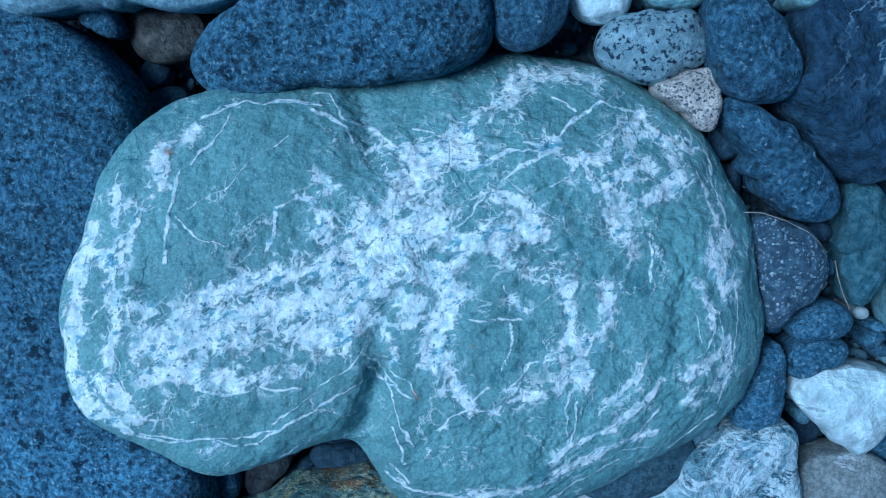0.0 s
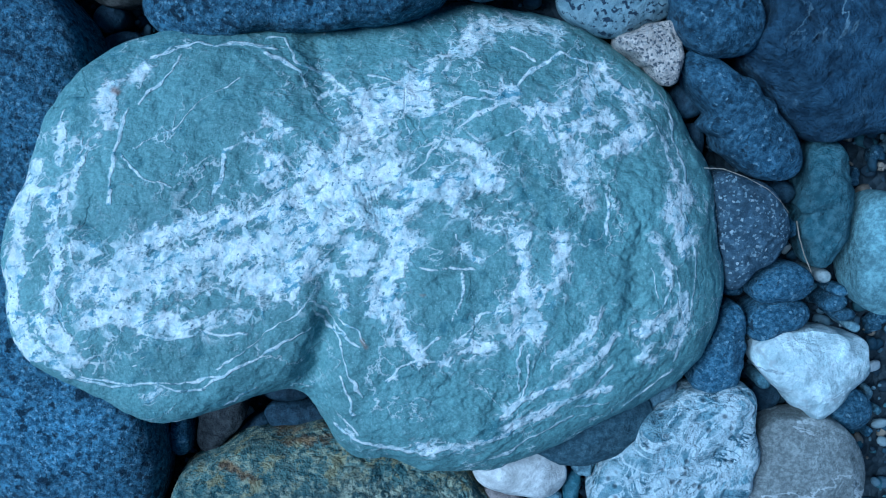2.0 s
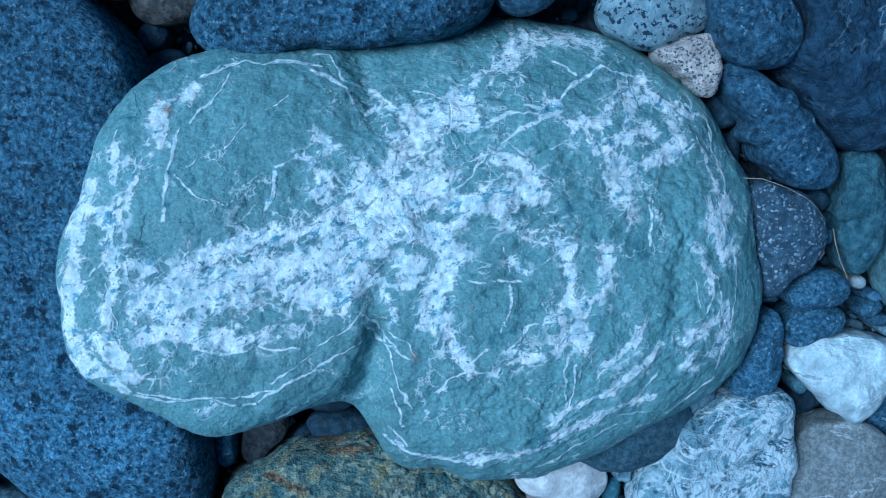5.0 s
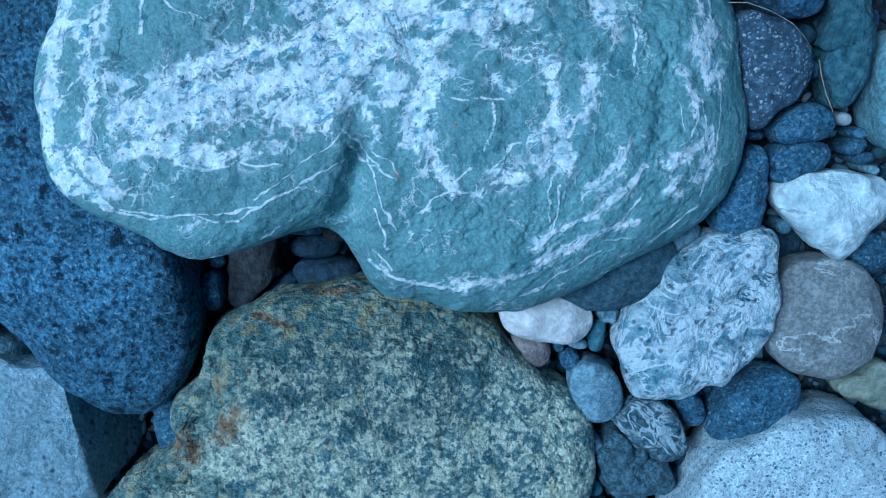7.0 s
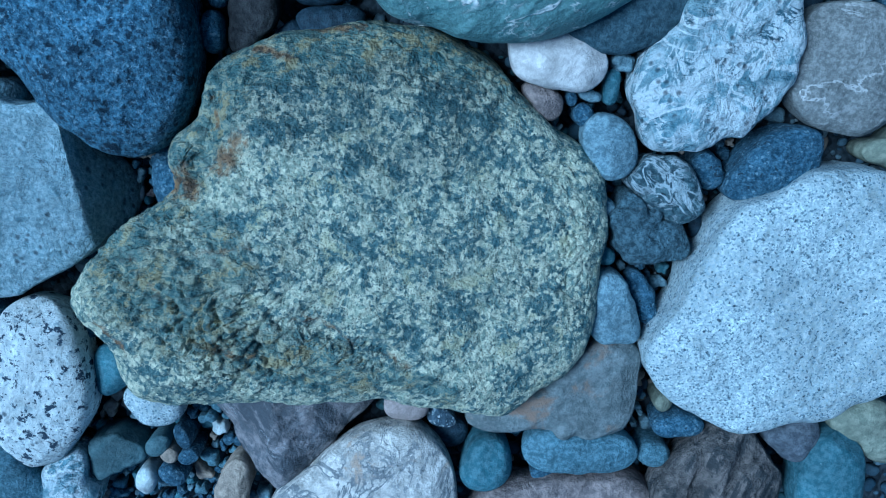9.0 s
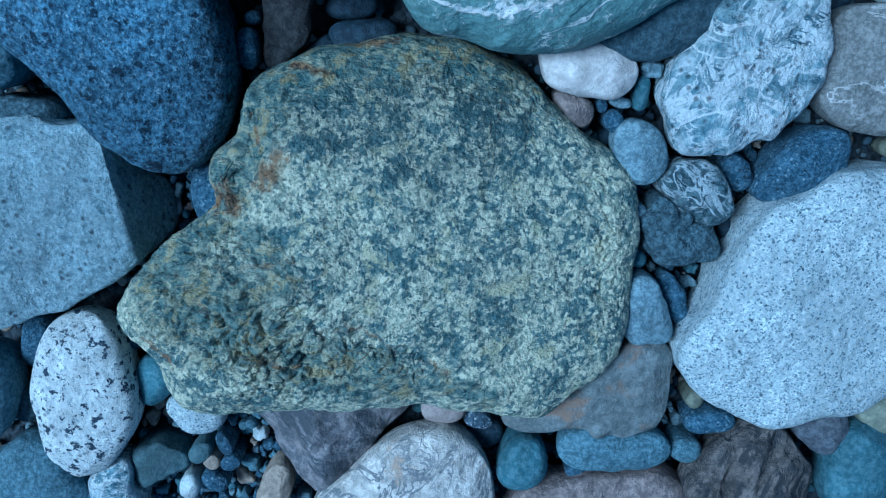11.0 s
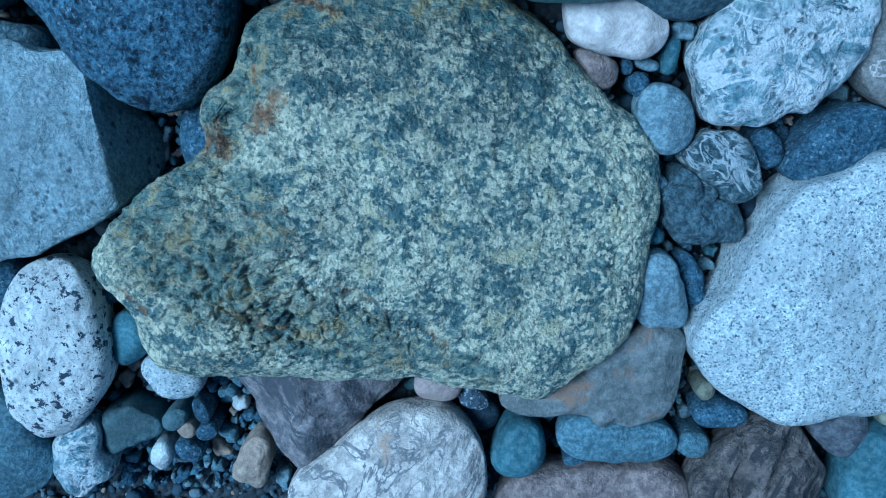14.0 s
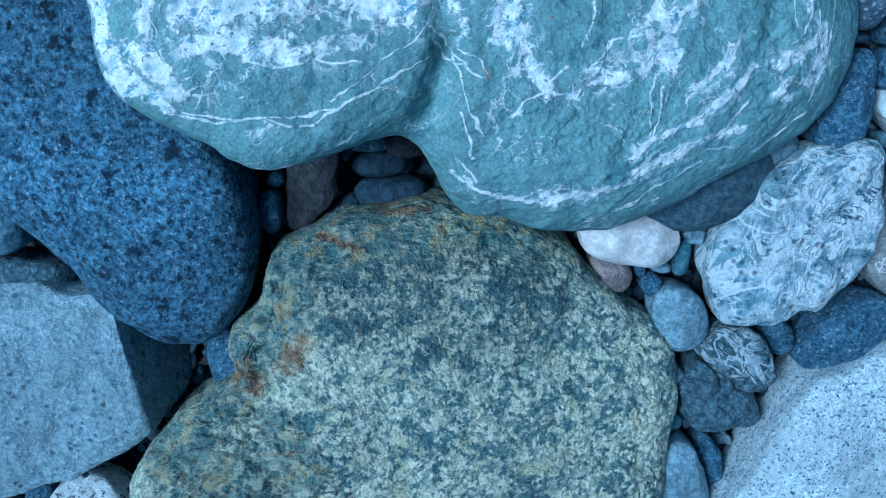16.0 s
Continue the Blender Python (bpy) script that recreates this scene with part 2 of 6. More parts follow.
def green_rock_material():
    """Pale green crystals with dark teal clots and painted shade to the north; the broken sides are coarser, darker and
    rusty.
    """
    n = Nodes("mottled_green_rock")
    at = n.place()

    def attribute(key):
        node = n.add("Attribute")
        node.attribute_name = key
        return node.outputs["Fac"]

    def about(value, amount):
        return n.math("MULTIPLY", n.math("SUBTRACT", value, 0.5), amount)

    wide = n.noise(at, 8, 5, 0.62, 0.5)
    clot_and_shade = n.noise(at, 25, 6, 0.72, 0.7)
    blot = n.noise(at, 62, 7, 0.78, 0.5)
    crystal = n.crystals(at, 165)
    crumb = n.cells(at, 210).outputs["Distance"]
    # shade of the neighbouring boulder, painted in: more dark clots and a dimmer colour
    north_shade = n.step(attribute("clot_and_shade"), -0.9, 0.9)
    sum_up = n.math("ADD", n.math("ADD", n.math("MULTIPLY", clot_and_shade, 0.62), n.math("MULTIPLY", blot, 0.38)), about(crystal, 0.10))
    sum_up = n.math("ADD", sum_up, about(wide, 0.16))
    sum_up = n.math("SUBTRACT", sum_up, n.math("MULTIPLY", north_shade, 0.035))
    mask = n.step(sum_up, 0.425, 0.53)
    dark = n.mix(n.step(n.noise(at, 140, 4, 0.6), 0.35, 0.65), (0.048, 0.105, 0.122), (0.135, 0.215, 0.215))
    pale = n.mix(n.step(n.math("ADD", n.noise(at, 120, 5, 0.7), about(crystal, 0.35)), 0.33, 0.68), (0.27, 0.335, 0.265), (0.60, 0.625, 0.475))
    pale = n.mix(n.math("MULTIPLY", n.step(n.noise(at, 19, 5, 0.65), 0.54, 0.66), 0.5), pale, (0.44, 0.44, 0.25))
    colour = n.mix(mask, dark, pale)
    dots = n.math("MULTIPLY", n.step(crumb, 0.30, 0.16), n.step(n.noise(at, 60, 3), 0.47, 0.58))
    colour = n.mix(n.math("MULTIPLY", dots, 0.75), colour, (0.04, 0.075, 0.075))
    colour = n.scaled(colour, n.math("ADD", n.math("MULTIPLY", wide, 0.55), n.math("SUBTRACT", 0.80, n.math("MULTIPLY", north_shade, 0.30))))
    worn = n.math("ADD", attribute("coarse"), about(n.noise(at, 20, 6, 0.7), 2.0))
    rough_side = n.step(worn, -0.3, 0.6)
    flake = n.noise(n.drawn_out(at, (0.42, 1.0, 1.0), (0, 0, -14)), 58, 8, 0.75, 0.6)
    flake = n.math("ADD", flake, about(n.crystals(at, 95), 0.22))
    deep = n.mix(n.step(flake, 0.38, 0.47), (0.026, 0.075, 0.088), (0.125, 0.22, 0.215))
    deep = n.mix(n.step(flake, 0.52, 0.62), deep, (0.42, 0.45, 0.32))
    deep = n.mix(n.math("MULTIPLY", n.step(n.noise(at, 30, 5, 0.7), 0.53, 0.61), 0.8), deep, (0.40, 0.35, 0.17))
    colour = n.mix(n.math("MULTIPLY", rough_side, 0.8), colour, deep)
    spread = n.math("ADD", attribute("rust"), about(n.noise(at, 38, 7, 0.75, 0.6), 3.6))
    colour = n.mix(n.math("MULTIPLY", n.step(spread, 0.1, 0.9), 0.8), colour, n.mix(n.step(flake, 0.4, 0.6), (0.10, 0.055, 0.025), (0.27, 0.15, 0.06)))
    bumps = [(blot, 7.0), (n.noise(at, 24, 6, 0.7, 0.5), 10.0), (crumb, 2.2), (dots, -1.5), (n.noise(at, 170, 4, 0.65), 2.0)]
    bumps += [(flake, n.math("MULTIPLY", rough_side, 8.0)), (n.noise(at, 48, 5, 0.6, 0.8), n.math("MULTIPLY", rough_side, 8.0))]
    return n.finish(colour, 0.75, bumps)


SLATE, SLATE_ALT = (0.021, 0.055, 0.092), (0.092, 0.162, 0.226)
MATERIALS = {
    "vein": veined_boulder_material(),
    "green": green_rock_material(),
    "dark": stone_material("dark_pitted_stone", (0.016, 0.043, 0.080), (0.122, 0.238, 0.345), 115, (0.37, 0.65), 4.5, specks=[((0.21, 0.325, 0.415), 150, 0.10, 0.05), ((0.010, 0.026, 0.048), 40, 0.10, 0.04)], rough=0.7, relief=2.6, pits=1.6, paler=0.5),
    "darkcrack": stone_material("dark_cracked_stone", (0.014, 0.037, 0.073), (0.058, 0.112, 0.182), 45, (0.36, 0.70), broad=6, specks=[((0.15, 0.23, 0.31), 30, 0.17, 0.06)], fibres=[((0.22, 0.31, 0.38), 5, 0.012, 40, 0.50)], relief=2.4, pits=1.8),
    "block": stone_material("pale_block_stone", (0.185, 0.285, 0.335), (0.43, 0.56, 0.61), 130, (0.34, 0.68), broad=7, specks=[((0.15, 0.24, 0.29), 26, 0.14, 0.05), ((0.05, 0.085, 0.12), 42, 0.19, 0.02)], relief=2.0, pits=0.5),
    "granite": stone_material("salt_and_pepper_granite", (0.385, 0.475, 0.49), (0.58, 0.66, 0.675), 120, broad=5, grains=[((0.36, 0.45, 0.50), 400, 0.36), ((0.16, 0.23, 0.28), 360, 0.12), ((0.05, 0.08, 0.11), 300, 0.025)], specks=[((0.84, 0.87, 0.89), 50, 0.25, 0.04)], relief=0.8),
    "granitebuff": stone_material("buff_granite", (0.42, 0.37, 0.33), (0.62, 0.55, 0.48), 120, grains=[((0.32, 0.31, 0.30), 420, 0.3), ((0.08, 0.09, 0.11), 380, 0.17)], relief=0.9),
    "dalmatian": stone_material("flecked_white_granite", (0.50, 0.57, 0.58), (0.66, 0.72, 0.72), 70, specks=[((0.30, 0.37, 0.41), 95, 0.09, 0.05), ((0.03, 0.05, 0.08), 58, 0.08, 0.02), ((0.05, 0.08, 0.11), 140, 0.13, 0.02)], relief=1.0, pits=0.7),
    # white granite with its shade put into the base colours, hence the grey
    "dalmatianshade": stone_material("shaded_blotched_granite", (0.135, 0.195, 0.225), (0.225, 0.295, 0.32), 70, specks=[((0.018, 0.032, 0.055), 95, 0.055, 0.02)], relief=0.9),
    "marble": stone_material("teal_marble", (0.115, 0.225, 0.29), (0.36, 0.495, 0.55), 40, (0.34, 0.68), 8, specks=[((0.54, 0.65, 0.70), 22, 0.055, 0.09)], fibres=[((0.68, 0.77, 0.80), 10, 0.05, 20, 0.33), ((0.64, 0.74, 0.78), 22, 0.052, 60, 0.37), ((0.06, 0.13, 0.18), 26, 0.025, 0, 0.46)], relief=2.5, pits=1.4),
    "white": stone_material("white_quartz", (0.36, 0.44, 0.455), (0.55, 0.615, 0.625), 45, broad=8, specks=[((0.34, 0.38, 0.39), 34, 0.13, 0.05)], fibres=[((0.20, 0.24, 0.26), 8, 0.02, 10, 0.50)], relief=0.9),
    "disc": stone_material("grey_sandstone", (0.135, 0.15, 0.15), (0.265, 0.285, 0.28), 140, fibres=[((0.50, 0.52, 0.52), 4, 0.009, 10, 0.40), ((0.46, 0.48, 0.48), 7, 0.008, 80, 0.52), ((0.06, 0.07, 0.08), 4, 0.006, 60, 0.48)], relief=0.9),
    "grey": stone_material("pale_grey_stone", (0.123, 0.211, 0.240), (0.245, 0.393, 0.422), 110, relief=0.8),
    "greypale": stone_material("blue_grey_stone", (0.10, 0.16, 0.20), (0.225, 0.325, 0.375), 110, relief=0.8, specks=[((0.1, 0.15, 0.2), 70, 0.2, 0.04)]),
    "slate": stone_material("blue_slate", (0.019, 0.054, 0.096), (0.112, 0.20, 0.285), 150, (0.38, 0.66), relief=1.3, grains=[((0.18, 0.27, 0.34), 260, 0.05)], specks=[((0.015, 0.034, 0.055), 75, 0.13, 0.04), ((0.19, 0.29, 0.36), 95, 0.19, 0.03)]),
    "slatelight": stone_material("light_blue_slate", (0.066, 0.13, 0.172), (0.165, 0.275, 0.34), 130, relief=1.0),
    "smoothdark": stone_material("dark_smooth_slate", (0.018, 0.046, 0.082), (0.098, 0.178, 0.258), 100, (0.38, 0.68), specks=[((0.012, 0.028, 0.047), 55, 0.11, 0.04), ((0.21, 0.30, 0.37), 80, 0.14, 0.04)], pits=0.8, relief=1.4),
    "specked": stone_material("specked_porphyry", (0.032, 0.055, 0.083), (0.075, 0.115, 0.16), 90, grains=[((0.22, 0.29, 0.34), 330, 0.09), ((0.40, 0.46, 0.50), 230, 0.03)], relief=1.0),
    "teal": stone_material("rough_teal_stone", (0.042, 0.1, 0.128), (0.105, 0.19, 0.225), 70, relief=1.8),
    "tealp": stone_material("smooth_teal_stone", (0.045, 0.115, 0.15), (0.105, 0.20, 0.245), 90, broad=7, specks=[((0.18, 0.29, 0.33), 70, 0.2, 0.04)], relief=0.7),
    # grey-brown stone, colour lowered to carry the shade deep in its gap
    "brownspeck": stone_material("shaded_grey_brown_stone", (0.05, 0.05, 0.048), (0.14, 0.135, 0.125), 60, relief=1.2),
    "greybrown": stone_material("grey_brown_slate", (0.034, 0.068, 0.095), (0.09, 0.148, 0.185), 120, specks=[((0.16, 0.22, 0.26), 120, 0.2, 0.03)], relief=0.8),
    # slate for stones in gaps, the gap's shade darkened into its colour
    "shadepeb": stone_material("gap_shaded_slate", (0.013, 0.028, 0.047), (0.034, 0.062, 0.092), 90, rough=0.6, relief=0.8),
    "pink": stone_material("pinkish_quartzite", (0.50, 0.50, 0.49), (0.68, 0.68, 0.655), 60, broad=14, specks=[((0.30, 0.33, 0.37), 45, 0.2, 0.05)], relief=0.6),
    "pinkgrey": stone_material("pink_grey_stone", (0.25, 0.22, 0.21), (0.34, 0.3, 0.29), 90, relief=0.6),
    "striped": stone_material("striped_gneiss", (0.03, 0.062, 0.085), (0.12, 0.19, 0.22), 80, fibres=[((0.42, 0.50, 0.54), 26, 0.05, -40, 0.36), ((0.34, 0.42, 0.46), 48, 0.05, -30, 0.40)], specks=[((0.02, 0.035, 0.05), 60, 0.14, 0.02)], relief=1.8),
    "roughdark": stone_material("rough_dark_stone", (0.042, 0.078, 0.104), (0.15, 0.235, 0.285), 110, rust=((0.25, 0.15, 0.08), 35, 0.13), relief=2.0),
    "brown": stone_material("brown_sandstone", (0.1, 0.125, 0.13), (0.18, 0.21, 0.215), 60, broad=12, rust=((0.20, 0.155, 0.12), 9, 0.02), relief=0.8),
    "brownrock": stone_material("folded_brown_rock", (0.07, 0.07, 0.07), (0.18, 0.165, 0.155), 40, bands=((0.045, 0.05, 0.055), 45, (0.3, 1.0, 1.0), (0, 0, 72), 0.52), relief=2.4),
    "purple": stone_material("plum_grey_stone", (0.07, 0.085, 0.11), (0.15, 0.175, 0.205), 70, relief=0.9),
    "olive": stone_material("olive_stone", (0.14, 0.165, 0.13), (0.23, 0.255, 0.2), 60, relief=0.8),
    "pinkbrown": stone_material("pink_brown_stone", (0.14, 0.125, 0.125), (0.29, 0.25, 0.235), 60, broad=14, relief=1.2),
    "banded": stone_material("banded_limestone", (0.37, 0.375, 0.355), (0.57, 0.565, 0.53), 60, fibres=[((0.15, 0.17, 0.185), 10, 0.03, 75, 0.34), ((0.22, 0.24, 0.25), 22, 0.035, 70, 0.40)], rust=((0.34, 0.28, 0.22), 14, 0.06), relief=1.1),
    "brownpurple": stone_material("purple_brown_stone", (0.085, 0.095, 0.11), (0.22, 0.215, 0.225), 40, broad=8, bands=((0.065, 0.075, 0.09), 24, (0.4, 1.0, 1.0), (0, 0, -55), 0.53), fibres=[((0.36, 0.38, 0.40), 7, 0.010, -55, 0.44), ((0.30, 0.32, 0.34), 16, 0.010, 30, 0.50)], relief=1.3),
    # brown slate made darker to hold the shade under the overhang
    "shadebrown": stone_material("gap_shaded_brown_slate", (0.022, 0.026, 0.032), (0.062, 0.067, 0.072), 90, relief=1.2),
    "darkgreen": stone_material("dark_green_stone", (0.06, 0.11, 0.13), (0.10, 0.16, 0.18), 90, relief=0.8),
    "buff": stone_material("buff_stone", (0.27, 0.24, 0.2), (0.42, 0.37, 0.3), 70, relief=1.0),
}

# ---- stones ----


def lattice(p, seed):
    """Smooth value noise at an array of points, from -1 to 1."""
    cell = np.floor(p).astype(np.int64)
    f = p - cell
    f = f * f * (3 - 2 * f)
    total = np.zeros(len(p))
    for corner in range(8):
        o = np.array([corner & 1, corner >> 1 & 1, corner >> 2 & 1])
        q = cell + o
        h = (q[:, 0] * 374761393 + q[:, 1] * 668265263 + q[:, 2] * 2147483647 + seed * 974711) & 0xFFFFFFFF
        h = ((h ^ (h >> 13)) * 1274126177) & 0xFFFFFFFF
        h = (h ^ (h >> 16)) & 0xFFFF
        total += (h / 32767.5 - 1) * np.prod(np.where(o == 1, f, 1 - f), axis=1)
    return total


def lumps(p, seed):
    """Distance to the nearest and the second nearest of scattered points, one a cell."""
    cell = np.floor(p).astype(np.int64)
    first, second = np.full(len(p), 9.0), np.full(len(p), 9.0)
    for corner in range(27):
        q = cell + (corner % 3 - 1, corner // 3 % 3 - 1, corner // 9 - 1)
        h = (q[:, 0] * 374761393 + q[:, 1] * 668265263 + q[:, 2] * 2147483647 + seed * 974711) & 0xFFFFFFFF
        gap = np.zeros(len(p))
        for axis in range(3):
            h = ((h ^ (h >> 13)) * 1274126177 + 7919) & 0xFFFFFFFF
            gap += (q[:, axis] + (h >> 8 & 0xFFFF) / 65536 - p[:, axis]) ** 2
        gap = np.sqrt(gap)
        second = np.minimum(second, np.maximum(first, gap))
        first = np.minimum(first, gap)
    return first, second


def rugged(p, scale, seed, octaves=5, gain=0.5):
    total, amount = np.zeros(len(p)), 1.0
    for k in range(octaves):
        total += amount * lattice(p * scale * 2**k, seed + 17 * k)
        amount *= gain
    return total


LAID = []
DENSITY = {"main": (860, 330), "big": (420, 170), "mid": (132, 54), "small": (60, 24), "tiny": (26, 13)}


def reach(shape, turn):
    """The outline's distance from its centre, as a series of swings round it."""
    r = np.full_like(turn, shape[0])
    for k in range(1, (len(shape) + 1) // 2):
        r = r + shape[2 * k - 1] * np.cos(k * turn) + shape[2 * k] * np.sin(k * turn)
    return r


def outward(p, shape):
    """The surface's normals, from its rings of points; the last two points are its poles."""
    grid = p[:-2].reshape(*shape, 3)
    way = np.cross(np.roll(grid, -1, 1) - np.roll(grid, 1, 1), np.gradient(grid, axis=0))
    way /= np.maximum(np.linalg.norm(way, axis=2), 1e-9)[:, :, None]
    return np.vstack([way.reshape(-1, 3), [(0, 0, -1), (0, 0, 1)]])


def stone(name, place, shape, up, down, slope, bulge, rough, material, density, label, category, cuts=(), grooves=(), fields=(), crags=(), rim=(), lean=(0, 0)):
    """A worn stone: an outline of swings, a crown and an underside, planed facets, grooves and rugged skin."""
    nu, nv = DENSITY[density]
    down = down + 0.03
    seed = len(LAID) + 3
    u = np.linspace(0, 2 * np.pi, nu, endpoint=False)
    v = np.concatenate([np.linspace(-np.pi / 2, -0.12, nv // 5), np.linspace(-0.12, np.pi / 2, nv - nv // 5 + 1)[1:]])
    U, V = np.meshgrid(u, v[1:-1])
    out = np.cos(V) ** np.where((V < 0) & (bulge <= 0.5), 0.12, bulge)
    high = np.sign(V) * np.abs(np.sin(V)) ** max(bulge, 0.55)
    r = reach(shape, U)
    p = np.stack([out * r * np.cos(U), out * r * np.sin(U), np.where(high > 0, up, down) * high], -1).reshape(-1, 3)
    p = np.vstack([p, [(0, 0, -down), (0, 0, up)]])
    p[:, 2] += slope[0] * p[:, 0] + slope[1] * p[:, 1]
    inner = np.append(out.ravel(), (0, 0)) ** 2
    p[:, 2] += (1 - inner) * (lean[0] * p[:, 0] + lean[1] * p[:, 1])
    if rim:
        p[:, 2] += inner * np.append(reach(rim, U).ravel(), (0, 0))
    for nx, ny, nz, d in cuts:
        n = np.array((nx, ny, nz)) / math.sqrt(nx * nx + ny * ny + nz * nz)
        over = np.maximum(p @ n - d, 0)
        p -= 0.93 * over[:, None] * n
    for x0, y0, x1, y1, wide, deep in grooves:
        a, b = np.array((x0, y0)), np.array((x1, y1))
        k = np.clip((p[:, :2] - a) @ (b - a) / ((b - a) @ (b - a)), 0, 1)
        gap = np.linalg.norm(p[:, :2] - a - k[:, None] * (b - a), axis=1)
        p[:, 2] -= deep * np.exp(-((gap / wide) ** 2)) * (p[:, 2] > -0.5 * down)
    chips = np.random.default_rng(seed)
    for k in range(0 if density in ("main", "big") else 5 if bulge < 0.78 else 3):
        n = np.array((*chips.normal(0, 0.6, 2), chips.uniform(0.8, 1.4)))
        n /= np.linalg.norm(n)
        over = np.maximum(p @ n - chips.uniform(0.87, 0.98) * (p @ n).max(), 0)
        p -= 0.85 * over[:, None] * n
    amp, scale = rough
    way = outward(p, U.shape)
    keep = 0.4 + 0.6 * np.append(np.abs(high).ravel(), (1, 1))
    p += way * (amp * keep * rugged(p + 3.1 * seed, scale, seed, 5, 0.48))[:, None]
    if density in ("main", "big"):
        p += way * (0.0016 * (1 + bulge) * keep * rugged(p, 38, seed + 71, 3, 0.6))[:, None]
    if crags:
        lay = p * (16, 27, 22) + 0.8 * rugged(p, 12, seed + 5, 3)[:, None]
        chip = 0.4 * rugged(lay, 1.0, seed + 9, 4, 0.55) - np.clip(1 - 4.5 * np.abs(rugged(lay, 1.5, seed + 31, 3, 0.5)), 0, 1)
        a, b = lumps(lay * (1.9, 2.1, 1.9), seed)
        chip = 0.55 * chip + 0.8 * (0.55 - a) - 0.35 * np.clip(1 - 5 * (b - a), 0, 1)
        a, b = lumps(lay * 4.6, seed + 3)
        chip += 0.3 * (0.55 - a)
    for x0, y0, x1, y1, wide, deep in crags:
        a, b = np.array((x0, y0)), np.array((x1, y1))
        k = np.clip((p[:, :2] - a) @ (b - a) / max((b - a) @ (b - a), 1e-9), 0, 1)
        near = np.exp(-((np.linalg.norm(p[:, :2] - a - k[:, None] * (b - a), axis=1) / wide) ** 2))
        p += way * (deep * near * chip * keep**1.4)[:, None]
    faces = []
    rows = nv - 2
    base = np.arange(nu)
    for j in range(rows - 1):
        a = j * nu + base
        b = j * nu + (base + 1) % nu
        faces.append(np.stack([a, b, b + nu, a + nu], 1))
    quads = np.vstack(faces)
    low, top = rows * nu, rows * nu + 1
    caps = [(low, int((i + 1) % nu), int(i)) for i in range(nu)] + [(top, (rows - 1) * nu + i, (rows - 1) * nu + (i + 1) % nu) for i in range(nu)]
    me = bpy.data.meshes.new(name)
    me.from_pydata(p.tolist(), [], quads.tolist() + caps)
    me.polygons.foreach_set("use_smooth", np.ones(len(me.polygons), dtype=bool))
    if fields:
        flat = p[:, :2] + np.stack([0.006 * rugged(p, 22, 91, 4, 0.6), 0.006 * rugged(p, 22, 57, 4, 0.6)], 1)
    for key, strokes in fields:
        value = np.full(len(p), -1.5)
        for wide, strength, *line in strokes:
            line = np.array(line).reshape(-1, 2)
            far = (strength + 1.5) * wide
            for a, b in zip(line[:-1], line[1:]):
                near = np.nonzero(np.all((flat > np.minimum(a, b) - far) & (flat < np.maximum(a, b) + far), axis=1))[0]
                q = flat[near]
                k = np.clip((q - a) @ (b - a) / max((b - a) @ (b - a), 1e-9), 0, 1)
                gap = np.linalg.norm(q - a - k[:, None] * (b - a), axis=1)
                value[near] = np.maximum(value[near], strength - gap / wide)
        me.attributes.new(key, "FLOAT", "POINT").data.foreach_set("value", value)
    me.materials.append(MATERIALS[material])
    ob = new(name, me)
    ob.location = place
    LAID.append((place[0], place[1], shape))
    return tagged(ob, label, category, group="cobbles of the beach" if name == "cobble" else "pebbles of the beach" if name == "pebble" else "")


# ---- ground ----


def ground_material():
    n = Nodes("dark_gravel_bed")
    at = n.add("TexCoord").outputs["Object"]
    cell = n.cells(at, 75)
    colour = n.mix(n.step(n.noise(at, 30, 5), 0.35, 0.65), (0.018, 0.028, 0.038), (0.045, 0.062, 0.078))
    return n.finish(colour, 0.8, [(cell.outputs["Distance"], -9.0), (n.noise(at, 160, 4), 2.0)])


def ground_sheet():
    bm = bmesh.new()
    rings = [0.6, 1.2, 2.5, 6, 20, 80, 400, 2000]
    last = [bm.verts.new((0, 0, 0))] * 48
    for r in rings:
        ring = [bm.verts.new((r * math.cos(2 * math.pi * k / 48), r * math.sin(2 * math.pi * k / 48), 0)) for k in range(48)]
        for k in range(48):
            a, b = last[k], last[(k + 1) % 48]
            bm.faces.new([a, ring[k], ring[(k + 1) % 48]] if a is b else [a, ring[k], ring[(k + 1) % 48], b])
        last = ring
    me = bpy.data.meshes.new("ground")
    bm.to_mesh(me)
    bm.free()
    me.materials.append(ground_material())
    ob = new("ground", me)
    ob.location = (0, -0.35, -0.09)
    return tagged(ob, "dark gravel bed of the stony beach", "ground", kind="structure")


ground_sheet()

# ---- boulders, cobbles and pebbles ----
VEIN_VEIN = []
VEIN_VEIN.append((0.00702, 1.1, 0.1624, -0.2397, 0.1927, -0.2137, 0.2537, -0.1884, 0.2766, -0.1698, 0.284, -0.1547))
VEIN_VEIN.append((0.00624, 1.1, 0.1778, -0.2592, 0.216, -0.2449, 0.2541, -0.219, 0.3157, -0.2051))
VEIN_VEIN.append((0.0078, 1.1, 0.4261, -0.0809, 0.4308, -0.1192, 0.408, -0.1495))
VEIN_VEIN.append((0.0078, 1.1, 0.3492, -0.1216, 0.3839, -0.1107, 0.4149, -0.1036))
VEIN_VEIN.append((0.00936, 0.9, 0.4037, 0.0633, 0.3967, 0.0257))
VEIN_VEIN.append((0.01092, 1, 0.4269, 0.0632, 0.4127, 0.0029, 0.4209, -0.0199))
VEIN_VEIN.append((0.0078, 0.8, 0.374, 0.0033, 0.3979, -0.0348))
